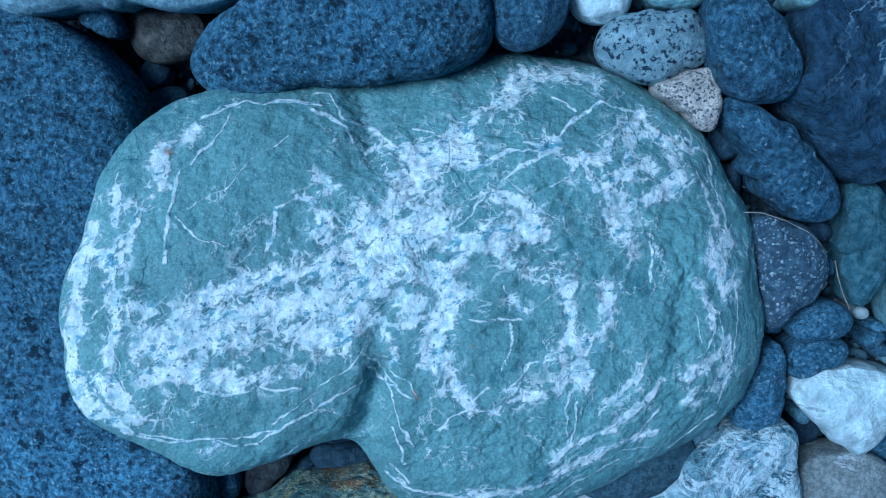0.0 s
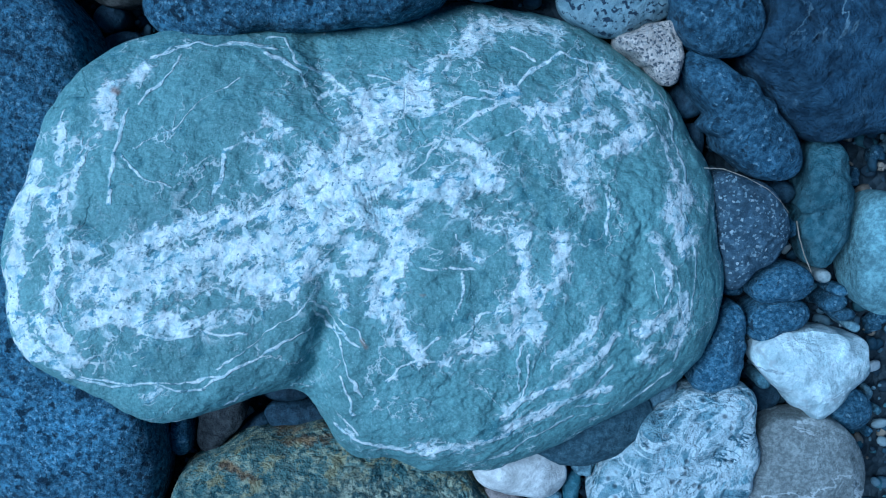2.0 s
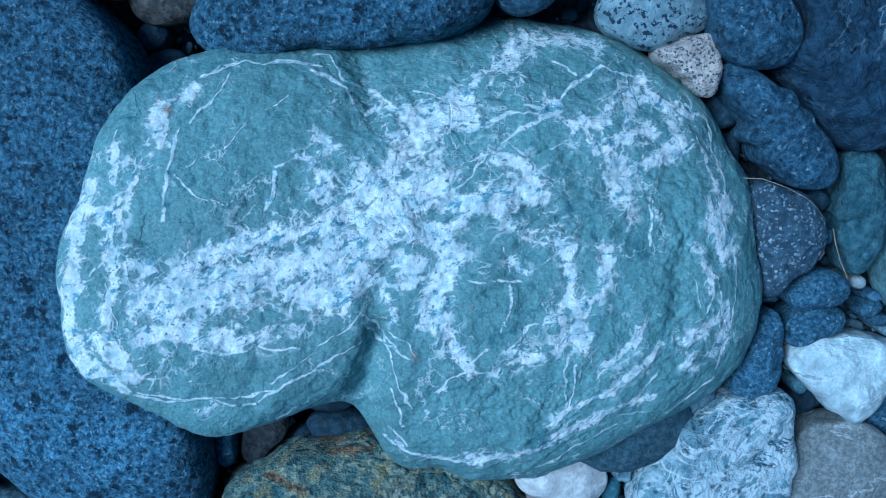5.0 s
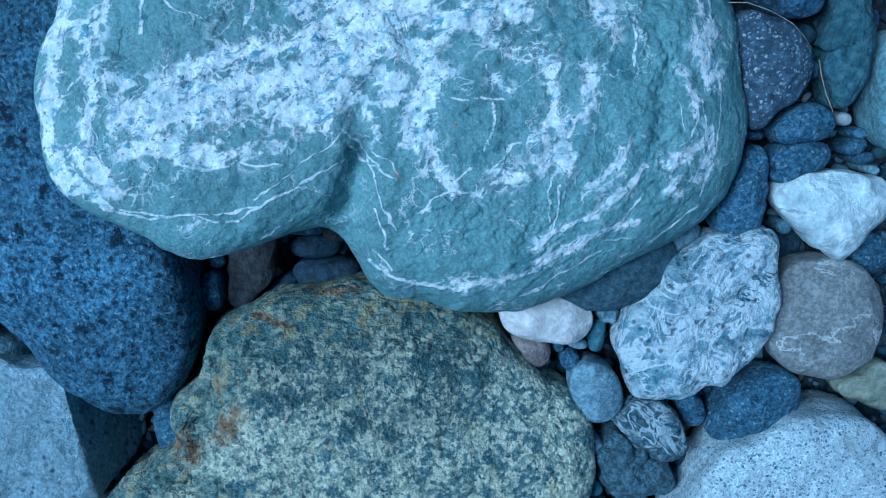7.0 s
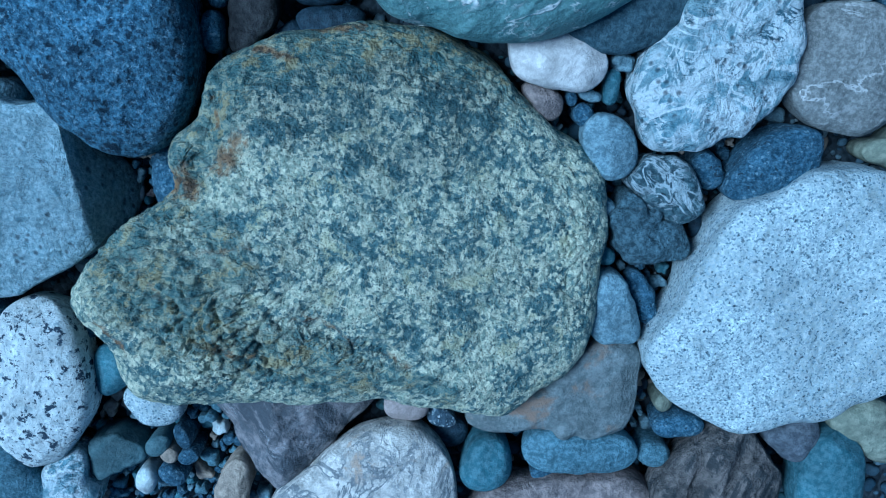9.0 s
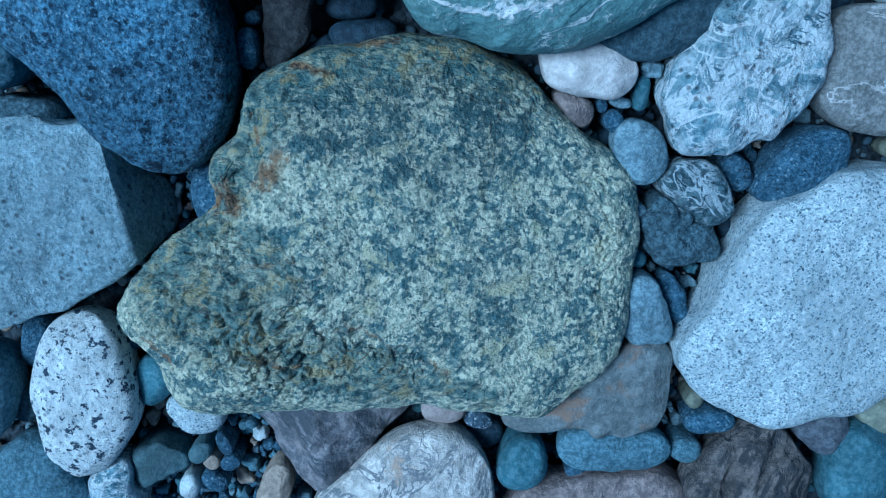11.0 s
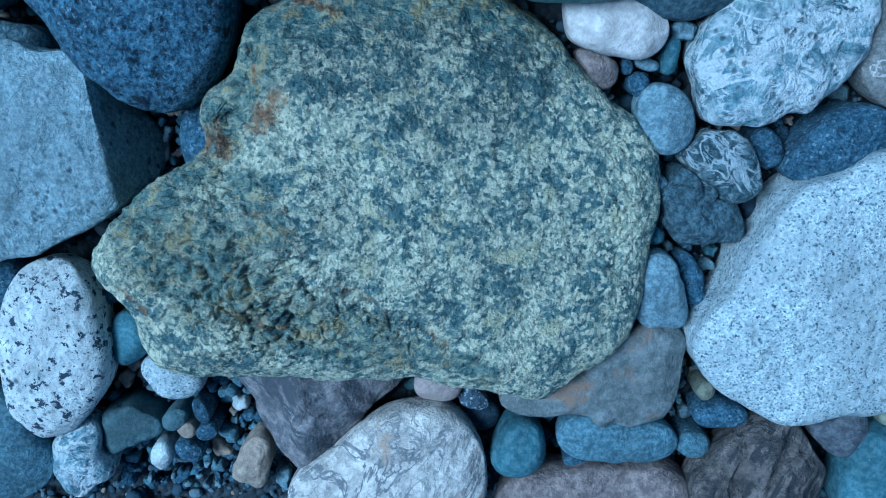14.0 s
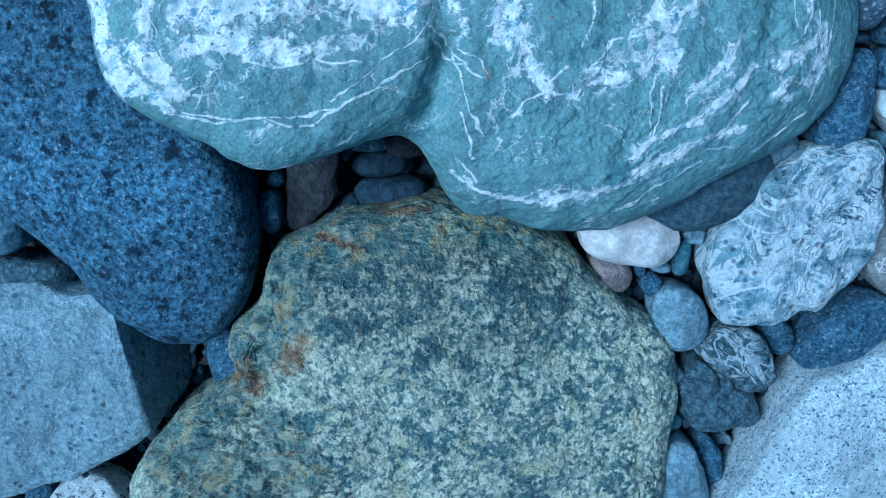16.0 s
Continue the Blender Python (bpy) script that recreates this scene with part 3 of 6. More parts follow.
VEIN_VEIN.append((0.00624, 0.9, 0.2835, -0.1166, 0.2531, -0.1388, 0.2379, -0.1461))
VEIN_VEIN.append((0.00624, 0.9, 0.3145, -0.1324, 0.2918, -0.1548, 0.2689, -0.1696))
VEIN_VEIN.append((0.00546, 0.8, 0.3689, -0.141, 0.3695, -0.1717))
VEIN_VEIN.append((0.00702, 0.8, 0.101, -0.1284, 0.1463, -0.1292, 0.1766, -0.1222))
VEIN_VEIN.append((0.00936, 1, -0.4672, 0.034, -0.472, -0.0234, -0.4627, -0.0814, -0.439, -0.1255))
VEIN_VEIN.append((0.00702, 0.9, -0.4029, 0.0908, -0.4046, 0.0046, -0.4166, -0.0677, -0.3897, -0.1411))
VEIN_VEIN.append((0.00624, 1, -0.4419, 0.0696, -0.4568, 0.0267))
VEIN_VEIN.append((0.0078, 1, -0.3778, 0.1193, -0.3926, 0.0764))
VEIN_VEIN.append((0.00624, 0.9, -0.4312, -0.0892, -0.4098, -0.0823))
VEIN_VEIN.append((0.00702, 0.9, -0.4157, 0.155, -0.4132, 0.1052))
VEIN_VEIN.append((0.0429, 1.05, -0.3382, -0.047, -0.2878, -0.0222, -0.2374, -0.0156))
VEIN_VEIN.append((0.039, 1.05, -0.2374, -0.0119, -0.165, -0.0018, -0.092, 0.0231, -0.0627, 0.0521))
VEIN_VEIN.append((0.0234, 1.0, -0.1799, -0.042, -0.1216, -0.0428, -0.0849, -0.0138))
VEIN_VEIN.append((0.0195, 1, -0.2884, -0.0697, -0.3102, -0.084, -0.3601, -0.0831))
VEIN_VEIN.append((0.0273, 0.8, -0.2369, 0.0318, -0.1647, 0.0384, -0.0919, 0.0597))
VEIN_VEIN.append((0.0234, 0.9, -0.2944, 0.0179, -0.237, 0.0245))
VEIN_VEIN.append((0.0195, 0.8, -0.3103, -0.0913, -0.2384, -0.0999, -0.1802, -0.0861))
VEIN_VEIN.append((0.0195, 1, -0.3737, -0.0465, -0.3452, -0.0396, -0.3385, -0.0689))
VEIN_VEIN.append((0.0429, 1.15, -0.0627, 0.0521, -0.0259, 0.0812, -0.0039, 0.0957))
VEIN_VEIN.append((0.039, 0.9, -0.0772, 0.0888, -0.0479, 0.1324, -0.0186, 0.1614))
VEIN_VEIN.append((0.0312, 0.7, -0.1211, 0.0526, -0.0771, 0.1034))
VEIN_VEIN.append((0.0234, 1.0, -0.0186, 0.0297, 0.0257, 0.0367, 0.0553, 0.0733, 0.1073, 0.084, 0.1522, 0.0874))
VEIN_VEIN.append((0.01716, 1, -0.0628, 0.0154, -0.0186, 0.0002, -0.026, -0.0293))
VEIN_VEIN.append((0.02184, 1.1, -0.0039, 0.1687, -0.0259, 0.1832, 0.0108, 0.1832, 0.0475, 0.205))
VEIN_VEIN.append((0.0195, 0.9, 0.0475, 0.1904, 0.0548, 0.2195, 0.0695, 0.2413))
VEIN_VEIN.append((0.0156, 0.8, 0.0621, 0.2413, 0.0915, 0.2559, 0.1209, 0.2922, 0.1356, 0.2995))
VEIN_VEIN.append((0.0156, 1, 0.1137, 0.256, 0.1283, 0.285, 0.1506, 0.2851))
VEIN_VEIN.append((0.01404, 0.9, 0.1505, 0.2924, 0.1951, 0.2999, 0.2401, 0.2856))
VEIN_VEIN.append((0.01248, 1, 0.0922, 0.1319, 0.1294, 0.1244, 0.1371, 0.0949))
VEIN_VEIN.append((0.0195, 0.6, 0.0847, 0.1393, 0.1147, 0.1024))
VEIN_VEIN.append((0.01404, 1, 0.1587, 0.1977, 0.1736, 0.2051))
VEIN_VEIN.append((0.00936, 0.9, 0.1587, 0.2051, 0.2039, 0.1757, 0.1966, 0.1536))
VEIN_VEIN.append((0.01482, 1, 0.2188, 0.1831, 0.2415, 0.1757, 0.2562, 0.2051))
VEIN_VEIN.append((0.0078, 1, 0.2113, 0.1831, 0.2343, 0.1462))
VEIN_VEIN.append((0.02106, 1.0, 0.2495, 0.1387, 0.2651, 0.109, 0.2655, 0.0793))
VEIN_VEIN.append((0.01326, 1, 0.2494, 0.1461, 0.2871, 0.1608, 0.3174, 0.1682))
VEIN_VEIN.append((0.00936, 1.2, 0.2794, 0.1719, 0.2864, 0.2051, 0.309, 0.2162))
VEIN_VEIN.append((0.0117, 1, 0.2862, 0.2235, 0.3086, 0.242, 0.3164, 0.2273))
VEIN_VEIN.append((0.01404, 0.8, 0.3243, 0.2126, 0.3551, 0.1904, 0.3479, 0.1682))
VEIN_VEIN.append((0.01248, 1.3, 0.3105, 0.1237, 0.3408, 0.1385, 0.3559, 0.1496))
VEIN_VEIN.append((0.0156, 0.6, 0.355, 0.1978, 0.3782, 0.183))
VEIN_VEIN.append((0.01092, 0.7, 0.3944, 0.1383, 0.4106, 0.1008, 0.4193, 0.0557))
VEIN_VEIN.append((0.02028, 1.2, 0.0258, 0.0071, 0.0147, -0.0298, 0.0036, -0.0594))
VEIN_VEIN.append((0.0156, 1, -0.0038, -0.0667, 0.0185, -0.082))
VEIN_VEIN.append((0.01092, 0.9, 0.011, -0.0893, 0.0409, -0.1197, 0.056, -0.1463))
VEIN_VEIN.append((0.01248, 1, 0.1942, 0.0127, 0.1871, -0.0321, 0.1836, -0.062))
VEIN_VEIN.append((0.01404, 1, 0.2398, 0.0048, 0.2441, -0.0328, 0.2292, -0.0627))
VEIN_VEIN.append((0.0156, 1.1, 0.2064, -0.0624, 0.1992, -0.1, 0.207, -0.1228))
VEIN_VEIN.append((0.0117, 0.9, 0.1762, -0.077, 0.1767, -0.1298))
VEIN_VEIN.append((0.01092, 0.8, 0.0786, -0.1581, 0.1162, -0.1437, 0.1539, -0.1294))
VEIN_VEIN.append((0.01248, 0.7, 0.1151, 0.0359, 0.1602, 0.0206, 0.198, 0.0127))
VEIN_VEIN.append((0.01092, 0.7, 0.1078, -0.0012, 0.1304, -0.0164))
VEIN_VEIN.append((0.0234, 0.35, 0.0926, 0.0435, 0.1751, 0.0427))
VEIN_VEIN.append((0.0156, 0.6, -0.0556, -0.0511, -0.0482, -0.0734))
VEIN_VEIN.append((0.01404, 1.1, 0.4122, 0.0256, 0.4282, 0.0027, 0.4209, -0.0199))
VEIN_VEIN.append((0.01248, 0.8, 0.3966, 0.0333, 0.4348, 0.0556))
VEIN_VEIN.append((0.00936, 0.7, 0.3899, -0.0196, 0.3984, -0.0576))
VEIN_VEIN.append((0.01092, 1.1, 0.4222, -0.0808, 0.4267, -0.1115, 0.4119, -0.1495))
VEIN_VEIN.append((0.01248, 1, 0.3607, -0.118, 0.3917, -0.1109))
VEIN_VEIN.append((0.0078, 0.9, 0.3614, -0.1562, 0.3851, -0.172))
VEIN_VEIN.append((0.00936, 1, 0.2759, -0.124, 0.2909, -0.0977))
VEIN_VEIN.append((0.01248, 0.5, 0.2533, -0.154, 0.2761, -0.1393))
VEIN_VEIN.append((0.01092, 1.2, -0.4413, 0.0982, -0.4597, 0.0554, -0.4675, 0.0197, -0.4614, -0.0236, -0.4662, -0.0814, -0.453, -0.118))
VEIN_VEIN.append((0.0156, 0.8, -0.4417, 0.0768, -0.414, 0.0622, -0.3997, 0.0765))
VEIN_VEIN.append((0.00936, 1, -0.4671, -0.1177, -0.4463, -0.1363, -0.4181, -0.1406))
VEIN_VEIN.append((0.0195, 0.8, -0.4382, -0.0891, -0.4033, -0.1116, -0.3897, -0.1411))
VEIN_VEIN.append((0.01092, 1, -0.404, 0.0334, -0.4052, -0.0243, -0.4166, -0.0677))
VEIN_VEIN.append((0.0156, 0.7, -0.3869, 0.0044, -0.3659, -0.0031))
VEIN_VEIN.append((0.0234, 0.9, -0.3808, -0.0464, -0.3591, -0.0249))
VEIN_VEIN.append((0.01248, 1.2, -0.3552, 0.2011, -0.3591, 0.1798, -0.3524, 0.162))
VEIN_VEIN.append((0.01092, 0.8, -0.348, 0.2118, -0.3197, 0.2225, -0.3125, 0.2331))
VEIN_VEIN.append((0.01404, 0.5, -0.3917, 0.1265, -0.3635, 0.1335))
VEIN_VEIN.append((0.0156, 0.8, -0.1568, 0.1256, -0.1353, 0.1037, -0.1426, 0.0892))
VEIN_VEIN.append((0.01092, 0.7, -0.1494, 0.1617, -0.1205, 0.1471))
VEIN_VEIN.append((0.00936, 0.8, -0.1712, 0.1328, -0.1496, 0.1328))
VEIN_VEIN.append((0.0156, 0.5, 0.0035, 0.1395, 0.0255, 0.1467))
VEIN_VEIN.append((0.00936, 1, -0.4794, -0.1269, -0.4704, -0.1407, -0.4543, -0.1512))
VEIN_VEIN.append((0.0078, 0.9, -0.4317, -0.1212, -0.4133, -0.1488, -0.3938, -0.1629))
VEIN_VEIN.append((0.0078, 0.9, 0.1728, -0.2567, 0.1877, -0.2425))
VEIN_VEIN.append((0.00936, 0.9, 0.053, -0.2896, 0.128, -0.2884))
VEIN_VEIN.append((0.00624, 0.9, -0.0503, -0.2571, -0.0396, -0.2756))
VEIN_VEIN.append((0.00702, 0.8, -0.2986, -0.1931, -0.2839, -0.1795))
THREAD_VEIN = []
THREAD_VEIN.append((0.002, 1, 0.101, -0.1284, 0.131, -0.0988, 0.1687, -0.0881))
THREAD_VEIN.append((0.002, 1, 0.0485, -0.1499, 0.0261, -0.1645, 0.0111, -0.183))
THREAD_VEIN.append((0.002, 1, 0.056, -0.1426, 0.0822, -0.1205))
THREAD_VEIN.append((0.00175, 1, 0.4275, 0.033, 0.4446, -0.0354, 0.442, -0.0964, 0.4237, -0.1498))
THREAD_VEIN.append((0.002, 1, 0.1919, -0.1376, 0.181, -0.183, 0.1849, -0.1983))
THREAD_VEIN.append((0.002, 1, 0.2068, -0.1001, 0.2294, -0.0778))
THREAD_VEIN.append((0.002, 1, 0.1065, -0.0385, 0.1023, -0.0908))
THREAD_VEIN.append((0.0025, 1, -0.4567, -0.1252, -0.411, -0.1407))
THREAD_VEIN.append((0.002, 1, -0.4157, -0.0242, -0.4027, -0.0824, -0.3828, -0.156))
THREAD_VEIN.append((0.0025, 1, -0.3053, 0.2438, -0.2556, 0.2652, -0.1987, 0.2619, -0.163, 0.2585))
THREAD_VEIN.append((0.002, 1, -0.3829, -0.1633, -0.3114, -0.17, -0.2537, -0.1698, -0.1954, -0.1599, -0.1367, -0.1313, -0.0925, -0.1024))
THREAD_VEIN.append((0.002, 1, -0.0924, -0.0728, -0.0705, -0.1103, -0.0261, -0.1335))
THREAD_VEIN.append((0.002, 1, -0.0631, -0.1029, -0.041, -0.1631, -0.0262, -0.201))
THREAD_VEIN.append((0.002, 1, -0.3054, 0.2402, -0.284, 0.258, -0.2485, 0.2653, -0.1988, 0.2584, -0.1487, 0.255))
THREAD_VEIN.append((0.003, 1, -0.1631, 0.2478, -0.1344, 0.2407, -0.1129, 0.2228, -0.1058, 0.2085))
THREAD_VEIN.append((0.002, 1, -0.1629, 0.2728, -0.1414, 0.2693, -0.1236, 0.2443, -0.1129, 0.2336))
THREAD_VEIN.append((0.0045, 1, -0.1092, 0.2336, -0.0767, 0.2229, -0.0477, 0.1977, -0.0112, 0.1796))
THREAD_VEIN.append((0.004, 1, -0.0913, 0.1977, -0.055, 0.1991, -0.0185, 0.1832))
THREAD_VEIN.append((0.0025, 1, -0.27, 0.2474, -0.2773, 0.2261, -0.2988, 0.2047, -0.3134, 0.1762))
THREAD_VEIN.append((0.0035, 1, -0.3276, 0.1727, -0.3351, 0.1406, -0.339, 0.1191, -0.3421, 0.0617))
THREAD_VEIN.append((0.0015, 1, -0.3141, 0.1262, -0.264, 0.1547, -0.2208, 0.1976, -0.1921, 0.212))
THREAD_VEIN.append((0.0015, 1, -0.3319, 0.1191, -0.3075, 0.0974, -0.2615, 0.0755))
THREAD_VEIN.append((0.0035, 1, -0.2001, 0.1185, -0.2076, 0.0896, -0.2187, 0.0534))
THREAD_VEIN.append((0.002, 0.9, -0.2001, 0.1185, -0.1712, 0.1328))
THREAD_VEIN.append((0.002, 1, -0.4119, 0.1692, -0.4196, 0.1337))
THREAD_VEIN.append((0.0025, 1, -0.3775, 0.1336, -0.3921, 0.1051))
THREAD_VEIN.append((0.002, 1, -0.4437, -0.0166, -0.4152, 0.0047))
THREAD_VEIN.append((0.0015, 1, -0.1582, -0.0643, -0.1511, -0.0866))
THREAD_VEIN.append((0.002, 1, -0.0887, -0.0654, -0.0704, -0.0954, -0.0409, -0.1257))
THREAD_VEIN.append((0.002, 1, -0.0777, -0.073, -0.0483, -0.1032, -0.0261, -0.111, -0.0187, -0.1261))
THREAD_VEIN.append((0.0035, 1, 0.0402, 0.1613, 0.0919, 0.1831, 0.1215, 0.1941))
THREAD_VEIN.append((0.003, 1, 0.0255, 0.1759, 0.0697, 0.1758, 0.1141, 0.1941, 0.1662, 0.1977))
THREAD_VEIN.append((0.0025, 1, -0.0258, 0.223, 0.0107, 0.2158))
THREAD_VEIN.append((0.003, 1, 0.1289, 0.205, 0.1661, 0.2051, 0.2032, 0.2344, 0.2481, 0.2528))
THREAD_VEIN.append((0.002, 1, 0.173, 0.2707, 0.2106, 0.2454))
THREAD_VEIN.append((0.0025, 1, 0.2033, 0.2307, 0.248, 0.2564, 0.2707, 0.2492, 0.3162, 0.242))
THREAD_VEIN.append((0.003, 1, 0.2709, 0.2382, 0.2561, 0.2125))
THREAD_VEIN.append((0.0035, 1, 0.0995, 0.1539, 0.1291, 0.1758, 0.1663, 0.1904))
THREAD_VEIN.append((0.0025, 1, 0.033, 0.0955, 0.0552, 0.11, 0.0773, 0.1393))
THREAD_VEIN.append((0.0025, 1, 0.1667, 0.139, 0.204, 0.161))
THREAD_VEIN.append((0.003, 1, 0.0256, 0.0882, 0.0552, 0.088))
THREAD_VEIN.append((0.0015, 1, 0.1482, 0.1096, 0.1745, 0.1021, 0.182, 0.1131))
THREAD_VEIN.append((0.0035, 1, -0.015, -0.0889, 0.011, -0.0893, 0.0334, -0.1084, 0.0485, -0.1349, 0.0635, -0.154, 0.0936, -0.1584))
THREAD_VEIN.append((0.002, 1, 0.0784, -0.1204, 0.056, -0.1426, 0.0261, -0.1645, 0.0074, -0.1829))
THREAD_VEIN.append((0.002, 1, 0.1086, -0.136, 0.1235, -0.1062, 0.1536, -0.0917, 0.1762, -0.0845))
THREAD_VEIN.append((0.002, 1, 0.1042, -0.031, 0.1066, -0.0609, 0.0971, -0.0982))
THREAD_VEIN.append((0.002, 1, 0.0556, -0.0303, 0.093, -0.0271, 0.123, -0.0312))
THREAD_VEIN.append((0.002, 1, 0.1304, -0.0164, 0.1679, -0.0019))
THREAD_VEIN.append((0.0015, 1, 0.1002, 0.0137, 0.1079, -0.0161))
THREAD_VEIN.append((0.002, 1, 0.2228, -0.1686, 0.2531, -0.1388))
THREAD_VEIN.append((0.002, 1, 0.3938, -0.0234, 0.4024, -0.0653, 0.3914, -0.0956))
THREAD_VEIN.append((0.002, 1, 0.4057, -0.0349, 0.4142, -0.0731))
THREAD_VEIN.append((0.0015, 1, 0.3669, -0.0344, 0.3833, -0.0802))
THREAD_VEIN.append((0.002, 1, 0.3931, 0.2052, 0.4094, 0.1606, 0.4219, 0.1158, 0.4346, 0.0631))
THREAD_VEIN.append((0.002, 1, 0.3863, 0.1607, 0.4026, 0.1158, 0.4153, 0.0632))
THREAD_VEIN.append((0.0015, 1, 0.4055, 0.1606, 0.4261, 0.1007))
THREAD_VEIN.append((0.0025, 1, 0.3038, 0.0641, 0.3046, 0.0116))
THREAD_VEIN.append((0.0015, 1, -0.0185, 0.2986, 0.0545, 0.3134))
THREAD_VEIN.append((0.002, 1, -0.0981, 0.2981, -0.091, 0.2838, -0.0765, 0.3054))
THREAD_VEIN.append((0.0025, 1, -0.3871, -0.1665, -0.3463, -0.1745, -0.2973, -0.1688, -0.2561, -0.1837, -0.206, -0.1641, -0.1701, -0.1476, -0.1053, -0.1109))
THREAD_VEIN.append((0.0025, 1, -0.3079, -0.1069, -0.2598, -0.1126, -0.2039, -0.109, -0.1687, -0.1049))
THREAD_VEIN.append((0.0015, 1, -0.2126, -0.1535, -0.1767, -0.1336, -0.1331, -0.0932, -0.0901, -0.0667))
THREAD_VEIN.append((0.0015, 1, -0.317, -0.1476, -0.2957, -0.1378))
THREAD_VEIN.append((0.003, 1, -0.308, -0.2384, -0.287, -0.2412, -0.2654, -0.2326))
THREAD_VEIN.append((0.002, 1, -0.2078, -0.2096, -0.1571, -0.1863))
THREAD_VEIN.append((0.004, 1, -0.0648, -0.2494, -0.0433, -0.2754, 0.0009, -0.2879, 0.053, -0.2933, 0.113, -0.2916, 0.143, -0.2815))
THREAD_VEIN.append((0.003, 1, -0.05, -0.2355, -0.0358, -0.2648))
THREAD_VEIN.append((0.003, 1, -0.0491, -0.1714, -0.0423, -0.1999, -0.0353, -0.2287))
THREAD_VEIN.append((0.0045, 1, 0.1431, -0.2852, 0.173, -0.264, 0.1952, -0.2427, 0.2329, -0.2328))
THREAD_VEIN.append((0.0025, 1, 0.1587, -0.3117, 0.1963, -0.2907, 0.234, -0.2734, 0.2716, -0.2523))
THREAD_VEIN.append((0.0025, 1, 0.2635, -0.2374, 0.3015, -0.2311, 0.317, -0.233))
THREAD_VEIN.append((0.0025, 1, 0.1209, -0.3253, 0.1587, -0.3155, 0.2039, -0.2872))
THREAD_VEIN.append((0.004, 1, 0.2554, -0.2225, 0.2928, -0.2016, 0.3142, -0.1659))
THREAD_VEIN.append((0.0025, 1, 0.3404, -0.2396, 0.3856, -0.2151, 0.4156, -0.1975))
THREAD_VEIN.append((0.003, 1, 0.4184, -0.1107, 0.4282, -0.1468, 0.4148, -0.1828))
THREAD_VEIN.append((0.00175, 1, 0.1803, -0.2496, 0.1905, -0.1989, 0.2006, -0.149))
THREAD_VEIN.append((0.00175, 1, 0.1418, -0.1977, 0.1572, -0.227))
RUST_VEIN = []
RUST_VEIN.append((0.00702, 1, -0.3461, 0.2004, -0.3426, 0.1983))
RUST_VEIN.append((0.01092, 0.7, -0.0224, -0.1223, -0.0172, -0.1336))
RUST_VEIN.append((0.00702, 0.6, 0.0726, -0.1693, 0.0741, -0.1746))
RUST_VEIN.append((0.00936, 0.5, -0.3289, 0.0868, -0.3148, 0.0831))
RUST_VEIN.append((0.01092, 0.4, -0.331, -0.0471, -0.3169, -0.0546))
RUST_VEIN.append((0.00702, 0.5, 0.0557, -0.0639, 0.0595, -0.0639))
stone("boulder", (0.0227, -0.0403, 0.075), (0.4042, 0.0224, 0.0096, 0.092, -0.0228, -0.0257, 0.0024, 0.0106, 0.0068, 0.0078, -0.0139, -0.0112, 0.0014, 0.0021, -0.0021, -0.0006, -0.0026, -0.0057, 0.0002, 0.0011, 0.0036, -0.0004, -0.0025, -0.0009, 0.0013, 0.001, 0.0004, -0.0005, -0.0006, 0.0011, 0.001, -0.0003, -0.0011, -0.0012, 0.0016, 0.0012, -0.0002, -0.0013, -0.0003, -0.0002, 0.0001, -0.0005, 0, -0.0002, 0.0003, -0.0002, -0.0003, -0.0002, -0.0005), 0.1095, 0.137, (-0.06, -0.12), 0.72, (0.007, 8), "vein", "main", "large teal-green boulder laced with white quartz veins", "boulder", rim=(-0.0186, -0.048, -0.0257, 0.0391, 0.0058), lean=(0.003, -0.0916),
      grooves=[(-0.0936, -0.1687, -0.0684, -0.0972, 0.018, 0.019), (-0.0684, -0.0972, -0.0756, -0.0506, 0.016, 0.008), (-0.0756, -0.0506, -0.044, 0.0055, 0.012, 0.006), (-0.1117, 0.2906, -0.0762, 0.1908, 0.018, 0.01), (-0.0073, 0.0454, 0.0331, 0.078, 0.009, 0.005), (0.0401, 0.2088, 0.0511, 0.2088, 0.008, 0.006), (0.0779, -0.044, 0.0965, -0.0427, 0.009, 0.006), (0.0694, 0.2103, 0.1062, 0.2089, 0.004, 0.005), (0.1326, 0.1287, 0.1623, 0.1433, 0.005, 0.006), (-0.0842, -0.027, -0.0623, -0.0126, 0.014, 0.006), (0.1293, 0.0664, 0.212, 0.0361, 0.018, 0.008), (0.3498, -0.0327, 0.3432, -0.093, 0.02, 0.008), (0.4308, 0.1388, 0.249, 0.0877, 0.02, 0.006)],
      crags=[(0.34, 0.0871, 0.3525, -0.1844, 0.035, 0.005), (0.0936, -0.2013, 0.1921, -0.234, 0.04, 0.004), (0.1145, 0.0591, 0.2196, 0.0286, 0.03, 0.004), (-0.0621, 0.0459, 0.1292, 0.0884, 0.03, 0.003), (-0.1189, 0.2835, -0.0763, 0.162, 0.03, 0.002), (-0.2869, -0.0825, -0.1498, -0.0554, 0.03, 0.003)], fields=[("vein", VEIN_VEIN), ("thread", THREAD_VEIN), ("rust", RUST_VEIN)])
RUST_GREEN = []
RUST_GREEN.append((0.0156, 0.7, -0.1115, 0.3286, -0.0013, 0.3233))
RUST_GREEN.append((0.01872, 0.5, -0.3364, -0.0096, -0.292, -0.0546))
RUST_GREEN.append((0.01872, 0.5, -0.2482, -0.1271, -0.1665, -0.1503))
RUST_GREEN.append((0.0234, 1, -0.1745, 0.165, -0.2044, 0.1255))
RUST_GREEN.append((0.02028, 1, -0.2764, 0.1078, -0.2501, 0.0904))
